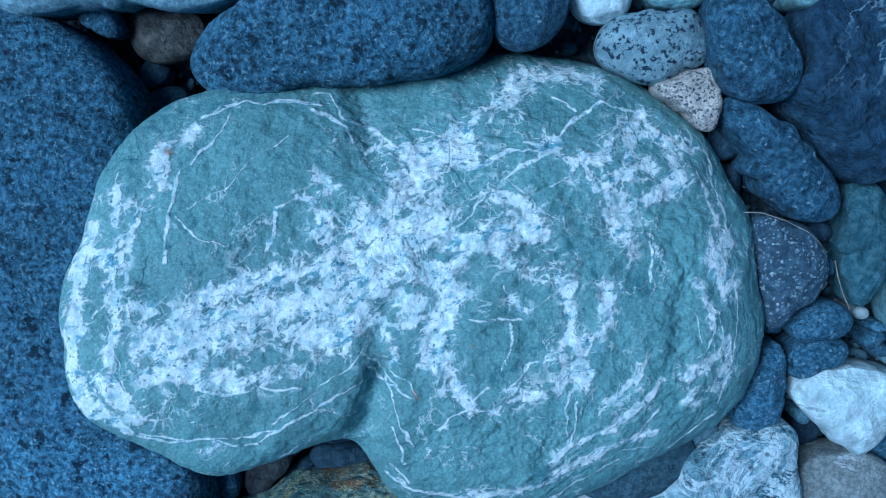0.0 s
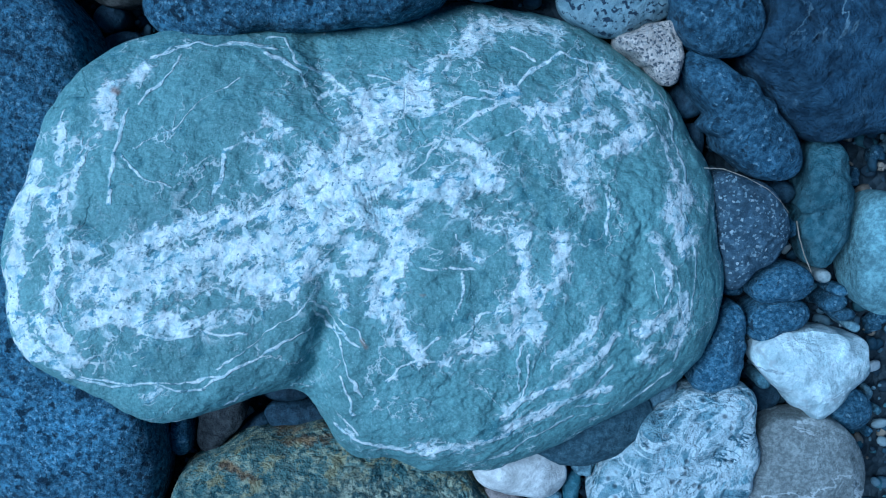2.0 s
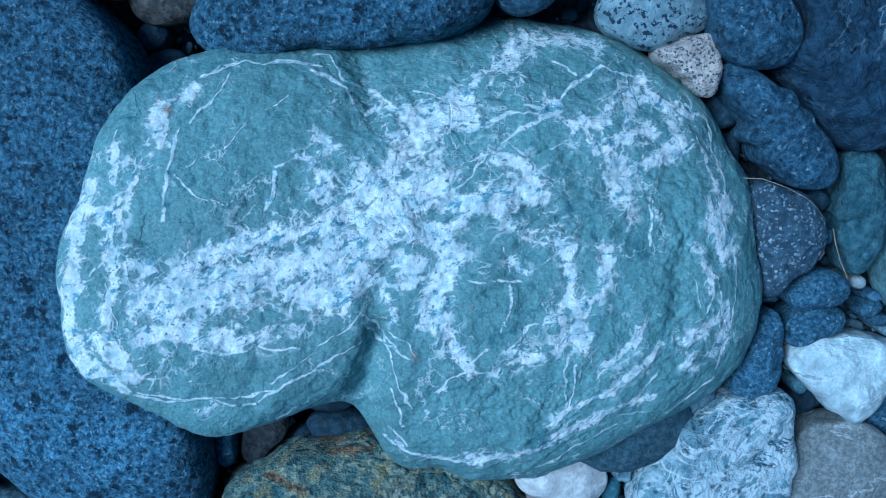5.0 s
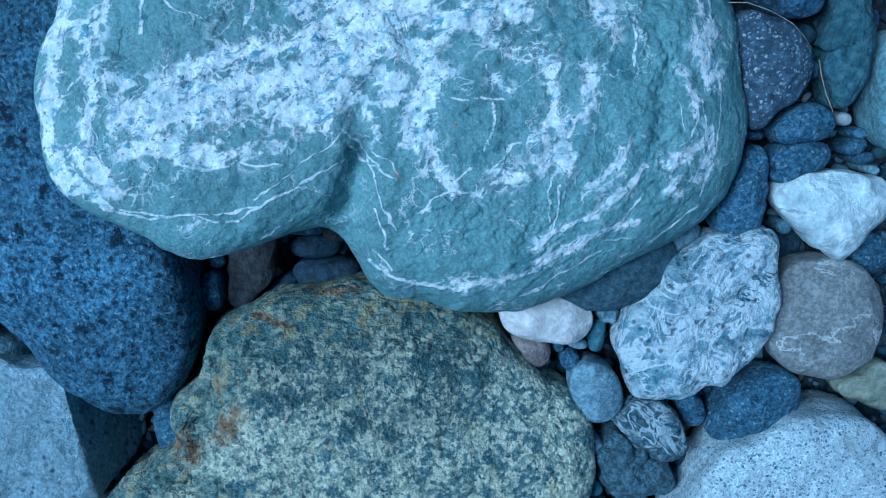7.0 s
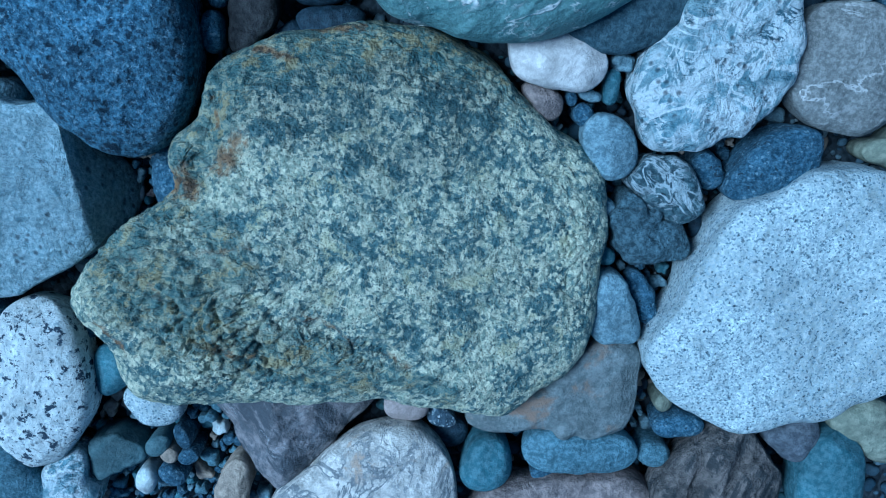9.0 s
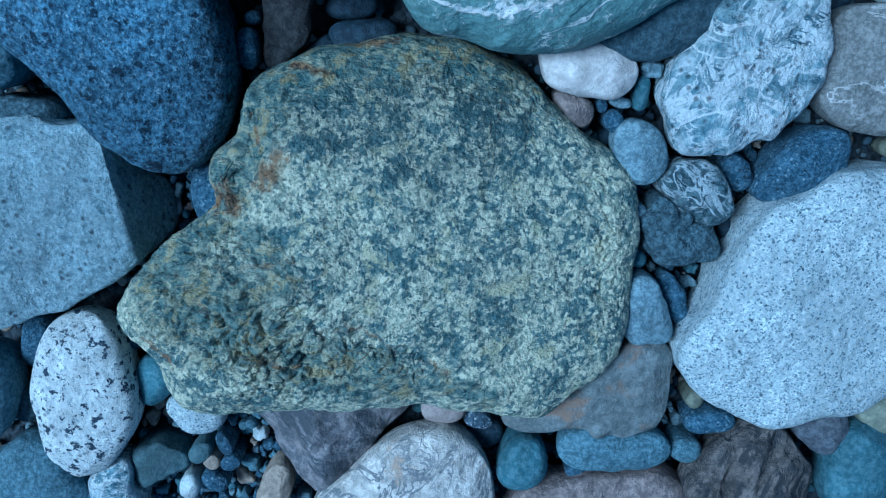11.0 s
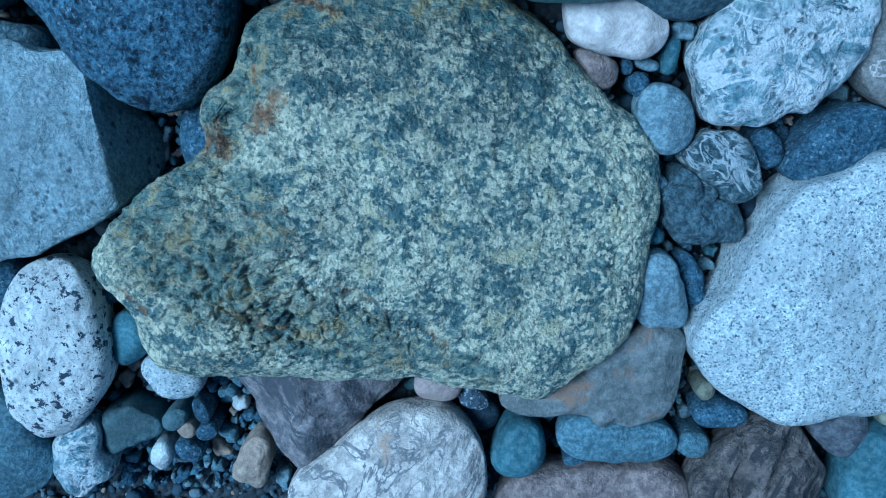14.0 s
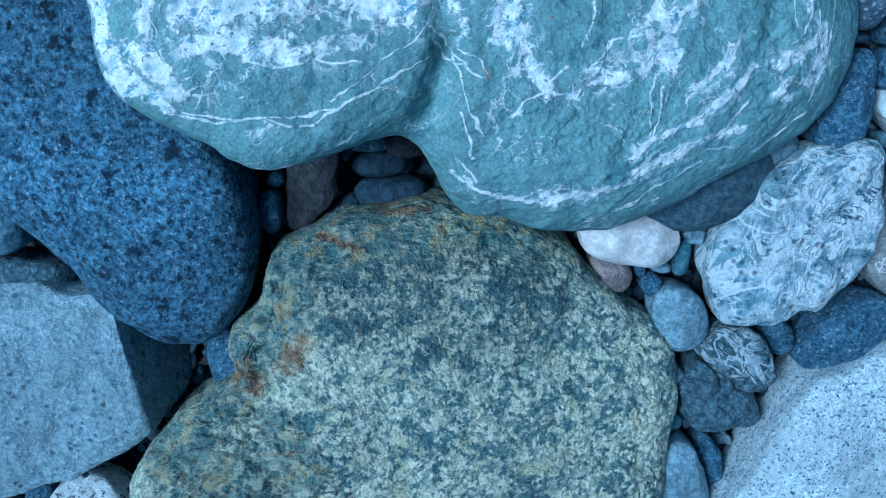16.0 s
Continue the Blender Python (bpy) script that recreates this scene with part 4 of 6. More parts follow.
RUST_GREEN.append((0.02028, 0.4, -0.1302, -0.0902, -0.0633, -0.1031, -0.0217, -0.1417))
RUST_GREEN.append((0.01248, 0.8, -0.1599, 0.2909, -0.1057, 0.2822))
RUST_GREEN.append((0.01716, 0.5, -0.4064, -0.0909, -0.3641, -0.1548))
RUST_GREEN.append((0.01404, 0.6, -0.2314, 0.0104, -0.1582, 0.0154))
RUST_GREEN.append((0.02028, 0.4, 0.0386, -0.1639, 0.0733, -0.194))
RUST_GREEN.append((0.01248, 0.6, -0.2259, 0.2222, -0.2128, 0.1822))
RUST_GREEN.append((0.022, 0.9, -0.262, 0.128, -0.287, 0.082))
# strokes where the veined boulder's shade is painted on the north side
SHADE_GREEN = [(0.09, 1, -0.16, 0.27, -0.02, 0.25, 0.12, 0.23), (0.05, 0.7, 0.02, 0.14, 0.1, 0.16)]
COARSE_GREEN = []
COARSE_GREEN.append((0.0507, 1, -0.1599, 0.2909, -0.0652, 0.3087, 0.0467, 0.3187, 0.1612, 0.2894))
COARSE_GREEN.append((0.0312, 0.8, 0.1612, 0.2894, 0.2463, 0.2186))
COARSE_GREEN.append((0.0546, 1, -0.2008, 0.2529, -0.2456, 0.1592, -0.2986, 0.0719))
COARSE_GREEN.append((0.078, 1, -0.3606, -0.0168, -0.261, -0.0737))
COARSE_GREEN.append((0.0468, 1, -0.1988, -0.1303, -0.0145, -0.1972))
COARSE_GREEN.append((0.039, 0.8, -0.1763, -0.0179, -0.2133, 0.0433))
COARSE_GREEN.append((0.0273, 0.8, 0.0379, -0.2009, 0.1266, -0.2355))
stone("boulder", (-0.0725, -0.6964, 0.07), (0.352, -0.0023, -0.0004, 0.0467, 0.0048, -0.0045, -0.0408, -0.0064, 0.0183, 0.0027, -0.0086, 0.0016, 0.0125, 0.0009, 0.0008, 0.0014, 0.0021, -0.004, -0.0009, 0.0005, 0.0049, -0.003, -0.0027, 0.0017, 0.005, -0.0001, -0.0029, 0.0008, 0.0006, 0.0001, -0.0014, -0.0008, -0.0012, 0.0008, 0.0019, -0.0016, -0.0009, 0.0025, 0.0008, 0.0001, -0.0011), 0.088, 0.132, (-0.13, -0.05), 0.5, (0.008, 12), "green", "main", "angular olive-green boulder with pale crystals and rusty edges", "boulder", rim=(-0.038, 0.0145, -0.0217, 0.0054, -0.0076), lean=(-0.1193, -0.0611),
      grooves=[(-0.1985, 0.2763, -0.2483, 0.1035, 0.02, 0.02), (-0.3058, 0.0649, -0.231, 0.1272, 0.03, 0.008), (-0.1299, -0.0975, 0.0561, -0.1634, 0.01, 0.01)],
      crags=[(-0.1926, 0.2452, -0.2734, 0.0799, 0.05, 0.008), (-0.3747, -0.0148, -0.2286, -0.0916, 0.1, 0.016), (-0.2657, -0.1398, -0.014, -0.1662, 0.05, 0.009), (-0.0014, 0.3117, 0.203, 0.2282, 0.04, 0.006), (0.3177, 0.1075, 0.3337, -0.1256, 0.03, 0.006), (-0.1, 0.05, 0.2, -0.05, 0.25, 0.002)], fields=[("rust", RUST_GREEN), ("coarse", COARSE_GREEN), ("clot_and_shade", SHADE_GREEN)])
# the stroke field makes the colour lighter along the south side
stone("boulder", (-0.5642, -0.0865, 0.03), (0.2852, -0.0199, 0.0113, -0.1314, -0.0467, -0.0409, -0.0009, 0.0154, 0.0313, 0.0231, 0.0103, 0.0115, 0, 0.0042, -0.0017, -0.0007, 0.0006, -0.0003, 0.0007, 0.0006, -0.0035, -0.0018, -0.005, -0.0031, 0.0003), 0.1, 0.092, (0, 0), 0.55, (0.014, 6), "dark", "big", "dark blue-grey boulder with a coarse pitted skin", "boulder", fields=[("paler", [(0.11, 1.3, -0.16, -0.13, -0.02, -0.23, 0.13, -0.24)])])
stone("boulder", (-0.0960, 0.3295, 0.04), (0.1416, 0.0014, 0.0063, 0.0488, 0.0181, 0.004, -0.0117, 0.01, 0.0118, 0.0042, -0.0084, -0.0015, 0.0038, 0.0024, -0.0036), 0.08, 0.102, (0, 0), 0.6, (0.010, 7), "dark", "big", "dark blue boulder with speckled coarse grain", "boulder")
stone("boulder", (-0.6830, -0.6462, 0.062), (0.176, 0.0153, 0.003, 0.0063, 0.026, 0.0117, -0.0078, -0.0015, 0.0005, -0.0016, 0.0003, 0.0044, -0.0054, 0.002, -0.0034, 0.0039, 0.0028, 0.003, 0.0005, 0.0008, 0.0028, -0.0001, 0.0016, -0.0019, -0.0002), 0.022, 0.124, (0, 0.03), 0.36, (0.010, 9), "block", "big", "pale blue-grey angular block with a dark broken side", "boulder", cuts=[(0.05, 0.05, 1, 0.030), (1, 0.157, 0.28, 0.166), (-0.2, 0.5, 1, 0.062)])
stone("boulder", (0.6300, -0.8199, 0.05), (0.2217, 0.0065, -0.0031, 0.0025, 0.027, -0.0001, -0.0102, -0.0061, 0.0037, 0.0034, -0.0021, -0.0006, 0.0045, 0.002, 0.0001, -0.0013, 0.0007, 0.0029, 0.0014, -0.0006, -0.0014, 0.0009, -0.0017, -0.0008, 0.0001, 0, 0.0009, -0.0012, 0.0004), 0.045, 0.112, (0, 0), 0.46, (0.007, 7), "granite", "big", "pale salt-and-pepper granite boulder, smoothly worn", "boulder")
stone("boulder", (0.6693, 0.2345, 0.05), (0.1322, 0.001, 0, -0.0049, -0.0086, -0.0033, -0.0027, -0.0035, 0.0008, -0.0036, -0.0024, -0.0007, 0.0068, -0.003, -0.0018, 0.0027, 0.0001, -0.0008, -0.0003, 0.0008, 0.0012), 0.05, 0.112, (0, 0), 0.55, (0.012, 9), "darkcrack", "big", "dark navy rock with a pale crack and pits", "boulder", cuts=[(-0.5, -0.5, 0.6, 0.09), (0.1, 0.3, 1, 0.045)])
stone("rock", (0.4752, -0.4326, 0.025), (0.1274, 0.001, 0.0029, -0.0049, 0.0257, -0.0048, -0.0053, -0.0032, -0.0018, -0.0013, -0.0006, 0.0037, -0.0024, 0, -0.0001, 0.0003, 0.0014, -0.0001, 0.0009, -0.003, 0.0011, 0.0003, -0.0017, 0.0006, -0.0019), 0.05, 0.087, (0, 0), 0.58, (0.009, 14), "marble", "big", "white and teal marbled rock with pits", "rock")
stone("cobble", (-0.6412, -0.9555, 0.03), (0.1154, -0.0004, -0.0014, -0.0324, 0.0071, 0.0021, -0.0005, 0.0066, -0.0056, -0.0022, 0.0002, -0.0002, 0.001, 0.0006, 0.0003, 0.0003, 0.0002), 0.04, 0.092, (0, 0), 0.8, (0.0036, 11.5), "dalmatian", "mid", "white oval cobble splashed with black flecks", "cobble")
stone("cobble", (0.6840, -0.2539, 0.02), (0.0755, -0.0012, -0.0001, 0.0102, -0.0027, -0.0013, 0.009, 0.0039, -0.0006, 0.0013, 0.0014, -0.0005, -0.0022, -0.001, -0.0001, 0, -0.0005, 0.0006, -0.001, -0.0006, -0.0017), 0.035, 0.082, (0, 0), 0.7, (0.0075, 16.1), "white", "mid", "bright white wedge-shaped cobble with a grey seam", "cobble")
stone("cobble", (0.6862, -0.4435, 0.02), (0.1026, -0.0002, 0.0027, -0.004, -0.0042, 0.0001, -0.0008, -0.0023, 0.0021, 0.0012, -0.0006, 0.0012, 0.0012), 0.025, 0.082, (0, 0), 0.7, (0.0045, 13.8), "disc", "mid", "flat round grey cobble with thin white veins", "cobble")
stone("cobble", (0.6241, -0.1235, 0.02), (0.0373, 0.0004, 0.0005, 0.0076, 0.0039, -0.0004, -0.0025, 0.0005, 0.0013, 0.0002, -0.0005), 0.03, 0.082, (0, 0), 0.85, (0.0027, 16.1), "slate", "mid", "smooth dark blue oval cobble beside grass stalk", "cobble")
stone("cobble", (0.6201, -0.1786, 0.015), (0.0366, -0.0007, 0.0008, 0.0095, 0.0073, 0.0028, 0.0001, -0.0, 0.0007, 0.0004, 0.001), 0.03, 0.077, (0, 0), 0.85, (0.0027, 16.1), "slate", "mid", "smooth slate-blue cobble with fine grain", "cobble")
stone("cobble", (0.5586, -0.0382, 0.03), (0.0684, 0.0006, 0.0009, -0.0136, -0.0034, 0.0083, 0.0018, 0.0011, -0.0002, -0.0036, -0.0036, 0.0014, 0.0025, 0.0004, 0.0009, -0.0007, -0.0019), 0.04, 0.092, (0, 0), 0.75, (0.0075, 13.8), "specked", "mid", "dark purple-blue cobble dotted with pale specks", "cobble")
stone("cobble", (0.6788, 0.0008, 0.02), (0.0553, -0.0017, -0.0005, -0.028, -0.0033, 0.0002, 0, 0.0101, 0.0025, -0.001, 0.0012, -0.0024, -0.0018, -0.0006, 0.0007, 0.0014, 0.0009, 0.0002, -0.0029), 0.03, 0.082, (0, 0), 0.7, (0.0105, 18.4), "teal", "mid", "long rough teal rock between dark cobbles", "cobble")
stone("cobble", (0.7724, -0.0761, 0.03), (0.0671, 0.0005, -0.0007, -0.0236, -0.0058, 0.001, -0.0007, 0.0031, 0.0032, -0.0022, 0.0013), 0.04, 0.092, (0, 0), 0.8, (0.0027, 13.8), "grey", "mid", "smooth pale grey oval cobble", "cobble")
stone("cobble", (0.5446, 0.1221, 0.035), (0.0703, 0.0004, -0.0028, -0.0043, -0.0303, 0.004, 0.0008, -0.0117, 0.0018, 0.0017, -0.0045, -0.0001, 0.0064, -0.0035, -0.0043, 0.0031, 0.0012), 0.04, 0.097, (0, 0), 0.8, (0.0036, 11.5), "smoothdark", "mid", "long smooth dark slate cobble, tapered", "cobble", cuts=[(0.4, 0.5, 0.7, 0.055)])
stone("cobble", (0.4784, 0.2933, 0.06), (0.0719, 0, -0.0017, -0.0112, -0.0133, 0.0034, -0.0031, -0.0019, 0.0024, -0.0016, 0.0002, 0.0007, -0.0002, -0.0002, -0.0002, 0.0005, -0.0003), 0.04, 0.122, (0, 0), 0.75, (0.0075, 13.8), "smoothdark", "mid", "dark slate oval cobble with scratched face", "cobble")
stone("cobble", (0.4095, 0.2257, 0.03), (0.0411, -0.0003, 0.0007, 0.0022, -0.0061, -0.008, 0.0018, 0.0009, -0.0002, 0.0001, 0.002, 0.0017, -0.002, -0.0008, 0.0005, -0.0005, -0.0003), 0.03, 0.092, (0, 0), 0.7, (0.0075, 18.4), "granitebuff", "mid", "pale buff granite cobble, finely speckled", "cobble")
stone("cobble", (0.3513, 0.2989, 0.015), (0.0664, 0.0002, -0.0027, 0.0151, 0.0018, -0.0007, 0.0021, 0.0028, 0.0001, -0.0011, -0.0017, -0.0005, -0.0017, 0.0002, -0.0016), 0.04, 0.077, (0, 0), 0.85, (0.0027, 13.8), "dalmatianshade", "mid", "white granite cobble with black blotches", "cobble")
stone("cobble", (0.2761, 0.3670, 0.01), (0.0413, 0.0, 0.0, 0.0021, 0.0004, -0.0002, -0.0008, 0.0002, 0.0005, -0.0003, 0.0002), 0.03, 0.072, (0, 0), 0.85, (0.0027, 13.8), "white", "mid", "plain white rounded cobble", "cobble")
stone("cobble", (0.3855, 0.3693, 0), (0.0295, -0.0, -0.0, 0.0113, -0.0005, -0.0, -0.0, 0.0024, -0.0002), 0.025, 0.062, (0, 0), 0.85, (0.0027, 13.8), "grey", "mid", "pale blue-white cobble beside granite", "cobble")
stone("cobble", (0.5764, 0.3590, 0.03), (0.0234, 0.0, -0.0, 0.0078, -0.0006, 0.0, -0.0, 0.0014, -0.0002), 0.03, 0.092, (0, 0), 0.85, (0.0027, 13.8), "grey", "mid", "pale grey cobble beside dark rock", "cobble")
stone("cobble", (0.1656, 0.3491, 0.05), (0.0584, 0.0001, 0.0001, -0.0026, 0.0023, 0.0015, 0.0005, -0.0002, -0.0002, -0.0001, 0.0004), 0.04, 0.112, (0, 0), 0.85, (0.0036, 11.5), "smoothdark", "mid", "dark blue rounded cobble with a pale scar", "cobble")
stone("cobble", (-0.3699, 0.3245, -0.02), (0.0525, -0.0001, -0.0002, 0.0073, -0.0014, 0.0014, 0.0009, -0.0005, -0.0007, 0.0004, -0.0003, -0.0001, -0.0001), 0.035, 0.042, (0, 0), 0.8, (0.0054, 16.1), "brownspeck", "mid", "grey-brown speckled cobble deep in a gap", "cobble")
stone("cobble", (-0.4476, 0.3391, 0.02), (0.0223, 0.0007, 0.0003, 0.0032, -0.0047, -0.0026, 0.0009, -0.0009, -0.0016, -0.0001, 0.0007), 0.025, 0.082, (0, 0), 0.7, (0.006, 13.8), "slate", "mid", "blue slate wedge of stone in a gap", "cobble")
stone("boulder", (-0.4243, 0.3969, 0.06), (0.0934, -0.004, 0.0049, 0.0637, 0.0004, 0.0024, -0.0013, 0.0293, 0.0021, 0.0027, -0.0031, 0.011, 0.0013), 0.04, 0.122, (0, 0), 0.6, (0.009, 11.5), "greypale", "mid", "pale grey slab lying across dark boulders", "boulder")
stone("cobble", (-0.3970, 0.2661, -0.035), (0.0236, 0.0, 0.0, 0.0015, 0.0006, 0.0, -0.0, 0.0, 0.0), 0.02, 0.062, (0, 0), 0.85, (0.0027, 13.8), "shadepeb", "small", "small dark cobble deep in a gap", "cobble")
stone("cobble", (-0.3806, 0.2244, -0.035), (0.0277, -0.0, -0.0, 0.005, 0.0021, 0.0, -0.0, 0.0004, 0.0004), 0.02, 0.062, (0, 0), 0.85, (0.0027, 13.8), "shadepeb", "small", "small dark cobble deep in a gap", "cobble")
stone("cobble", (0.4768, 0.1512, -0.035), (0.028, 0.0, -0.0, -0.0005, -0.0014, 0.0, -0.0, -0.0, 0.0, -0.0, 0.0), 0.02, 0.062, (0, 0), 0.8, (0.0036, 16.1), "shadepeb", "small", "small dark cobble between larger stones", "cobble")
stone("cobble", (0.4937, 0.0909, -0.035), (0.0207, 0.0, -0.0, -0.0065, -0.001, -0.0, -0.0, 0.0011, 0.0003, 0.0, 0.0), 0.02, 0.062, (0, 0), 0.8, (0.0036, 16.1), "shadepeb", "small", "small dark cobble between larger stones", "cobble")
stone("cobble", (0.6277, 0.0122, -0.025), (0.0207, -0.0, -0.0, 0.0016, -0.0008, 0.0, -0.0, 0.0001, -0.0001, -0.0, -0.0), 0.02, 0.072, (0, 0), 0.8, (0.0036, 16.1), "shadepeb", "small", "small dark blue cobble", "cobble")
stone("cobble", (0.6402, -0.0410, -0.005), (0.0133, 0.0, -0.0, -0.0023, -0.0007, -0.0, -0.0, 0.0002, 0.0001, 0.0, 0.0), 0.02, 0.072, (0, 0), 0.8, (0.0036, 16.1), "slate", "small", "small slate-blue cobble on the beach", "cobble")
stone("cobble", (0.3307, -0.3498, 0.03), (0.0786, 0.0002, -0.0, 0.0163, 0.0124, -0.0003, -0.0005, 0.0019, 0.0046, -0.0001, 0.0003, -0.0013, 0.0016), 0.025, 0.092, (0, 0), 0.7, (0.006, 11.5), "greybrown", "mid", "dark flat grey cobble tucked under a boulder", "cobble")
stone("cobble", (0.2231, -0.4200, 0.025), (0.0626, -0.0013, -0.001, 0.0135, -0.0115, 0.0029, -0.0012, -0.0006, -0.0017, 0.0015, -0.001, 0, 0.001, 0.0006, 0.0001), 0.03, 0.087, (0, 0), 0.8, (0.0027, 13.8), "pink", "mid", "smooth pinkish-white oval cobble", "cobble")
stone("cobble", (0.5368, -0.2346, 0.02), (0.0503, -0.0005, -0.0028, -0.0159, 0.0077, -0.0028, -0.0045, 0.0018, -0.0036, 0.0031, 0.0027, -0.0002, 0.0013, -0.0016, -0.0004, -0.001, -0.0006), 0.035, 0.082, (0, 0), 0.75, (0.006, 13.8), "slate", "mid", "long dark slate cobble wedged against a boulder", "cobble")
stone("cobble", (0.4417, -0.3019, 0.02), (0.0219, 0.0, -0.0004, 0.0059, 0.0103, -0.0, -0.0001, -0.0022, 0.0027, -0.0005, -0.0003), 0.012, 0.097, (0, 0), 0.7, (0.006, 16.1), "greypale", "small", "thin pale grey sliver of stone", "cobble")
stone("cobble", (0.4110, -0.6285, 0.025), (0.0548, 0.0008, 0.0004, 0.001, -0.0094, -0.0023, 0.0005, -0.0004, -0.0007, 0.0004, 0.0002, -0.0005, -0.0012, -0.0005, 0.0006, -0.0003, -0.0002, 0.0003, 0.0009), 0.025, 0.087, (0, 0), 0.75, (0.009, 20.7), "striped", "mid", "striped grey and white cobble with dark pits", "cobble")
stone("cobble", (0.3146, -0.5595, 0.02), (0.0492, 0.0001, -0.0, -0.0047, -0.0051, 0.0004, 0.0006, -0.0004, 0.0003, -0.0001, -0.0003), 0.025, 0.082, (0, 0), 0.85, (0.0027, 16.1), "greypale", "mid", "smooth grey-blue rounded cobble", "cobble")
stone("cobble", (0.3781, -0.7006, 0.015), (0.0586, -0.0008, -0.0047, 0.0066, -0.0121, 0.007, -0.0037, 0.0008, -0.0019, -0.0002, -0.0025, 0.0007, -0.0004, 0.0009, 0.0029, -0.0038, 0.0015), 0.03, 0.077, (0, 0), 0.7, (0.0105, 20.7), "roughdark", "mid", "rough dark grey cobble with rusty flecks", "cobble")
stone("cobble", (0.5853, -0.5885, 0.02), (0.0627, 0.0004, -0.0005, 0.0068, 0.0124, 0.0012, -0.0049, -0.0033, 0.004, 0.0026, -0.0016, -0.0023, -0.001, 0.0011, 0.0004, 0, -0.0016), 0.035, 0.082, (0, 0), 0.75, (0.0075, 16.1), "slate", "mid", "dark slate-blue cobble with coarse grain", "cobble")
stone("cobble", (0.4808, -0.6030, -0.005), (0.0296, 0.0, -0.0001, -0.0033, -0.0042, 0.0004, -0.0001, -0.0005, -0.0003, -0.0001, 0.0005, -0.0006, -0.0006), 0.025, 0.072, (0, 0), 0.7, (0.0075, 20.7), "slate", "small", "small faceted slate cobble", "cobble")
stone("cobble", (0.2105, -0.4884, 0.005), (0.0288, 0.001, -0.0004, 0.001, -0.0066, 0.0006, 0.003, -0.0016, -0.0004, 0.0016, 0.0004, -0.0006, 0.0004), 0.018, 0.082, (0, 0), 0.75, (0.006, 18.4), "pinkbrown", "small", "small pink-brown cobble beside green boulder", "cobble")
stone("cobble", (0.2742, -0.5110, -0.005), (0.0172, -0.0, 0.0, -0.0009, -0.0005, 0.0, 0.0, 0.0, 0.0), 0.02, 0.072, (0, 0), 0.8, (0.0027, 18.4), "slate", "small", "small blue cobble in a crevice", "cobble")
stone("cobble", (0.3166, -0.4658, -0.003), (0.0178, -0.0, -0.0, -0.0075, 0.0025, -0.0, -0.0, 0.0015, -0.0012), 0.015, 0.074, (0, 0), 0.7, (0.006, 18.4), "tealp", "small", "small teal sliver of stone", "cobble")
stone("pebble", (0.2543, -0.4851, -0.005), (0.0111, 0.0, -0.0, -0.0013, -0.0003, -0.0, 0.0, 0.0001, 0.0), 0.012, 0.072, (0, 0), 0.85, (0.0018, 18.4), "slate", "small", "small blue-grey pebble on the beach", "pebble")
stone("pebble", (0.2832, -0.4807, 0), (0.0142, -0.0, 0.0, 0.004, -0.0018, -0.0, 0.0, 0.0005, -0.0006, -0.0, 0.0), 0.012, 0.077, (0, 0), 0.7, (0.006, 18.4), "greypale", "small", "small pale rough pebble", "pebble")
stone("cobble", (0.3319, -0.4289, 0.005), (0.0179, 0.0001, -0.0001, 0.0027, -0.001, -0.0003, 0.0006, 0.0, 0.0001, -0.0004, 0.0012, 0.0, -0.0), 0.018, 0.082, (0, 0), 0.7, (0.009, 20.7), "greypale", "small", "small pale broken cobble", "cobble")
stone("cobble", (0.3121, -0.6704, 0.005), (0.0246, -0.0, -0.0, -0.0004, -0.0008, 0.0, -0.0, -0.0, 0.0), 0.02, 0.082, (0, 0), 0.85, (0.0027, 16.1), "greypale", "small", "small smooth grey-blue cobble", "cobble")
stone("cobble", (0.3152, -0.7440, -0.005), (0.0201, -0.0, -0.0, 0.0018, -0.0025, -0.0, -0.0, -0.0001, -0.0002), 0.02, 0.072, (0, 0), 0.85, (0.0027, 16.1), "tealp", "small", "small bright blue cobble", "cobble")
stone("cobble", (0.3304, -0.8339, 0.03), (0.0524, -0.0001, -0.0015, -0.0109, -0.0052, 0.0012, -0.0045, -0.001, 0.0012, -0.001, 0.0017, 0.0003, 0.0007, 0.0003, 0.0005, -0.0003, -0.0009), 0.02, 0.092, (0, 0), 0.6, (0.003, 13.8), "greypale", "mid", "smooth blue-grey cobble with squared end", "cobble")
stone("cobble", (0.3879, -0.8219, -0.005), (0.03, 0.0009, 0.0003, -0.0111, -0.0094, 0.0007, 0.0014, 0.0005, 0.0051, -0.0001, -0.0006, 0.0005, -0.0009), 0.02, 0.072, (0, 0), 0.75, (0.0045, 16.1), "slate", "small", "small dark slate cobble on its side", "cobble")
stone("cobble", (0.2772, -0.9928, 0.015), (0.0977, 0.0063, -0.0019, 0.0209, 0.0196, -0.0214, -0.0108, 0.0035, 0.0085, -0.0072, -0.0114, 0.0035, 0.0096, -0.0002, -0.008, 0.0002, 0.0047, 0.0005, -0.0032, 0.0004, 0.0024, 0.0004, -0.0021, -0.001, 0.0018), 0.03, 0.077, (0, 0), 0.55, (0.006, 11.5), "brown", "mid", "flat squarish brown cobble with rust ring", "cobble")
stone("pebble", (0.3842, -0.9360, -0.005), (0.0131, 0.0, -0.0, -0.0025, -0.0006, -0.0, -0.0, 0.0003, 0.0001), 0.015, 0.072, (0, 0), 0.8, (0.0027, 16.1), "slate", "small", "small blue pebble on the beach", "pebble")
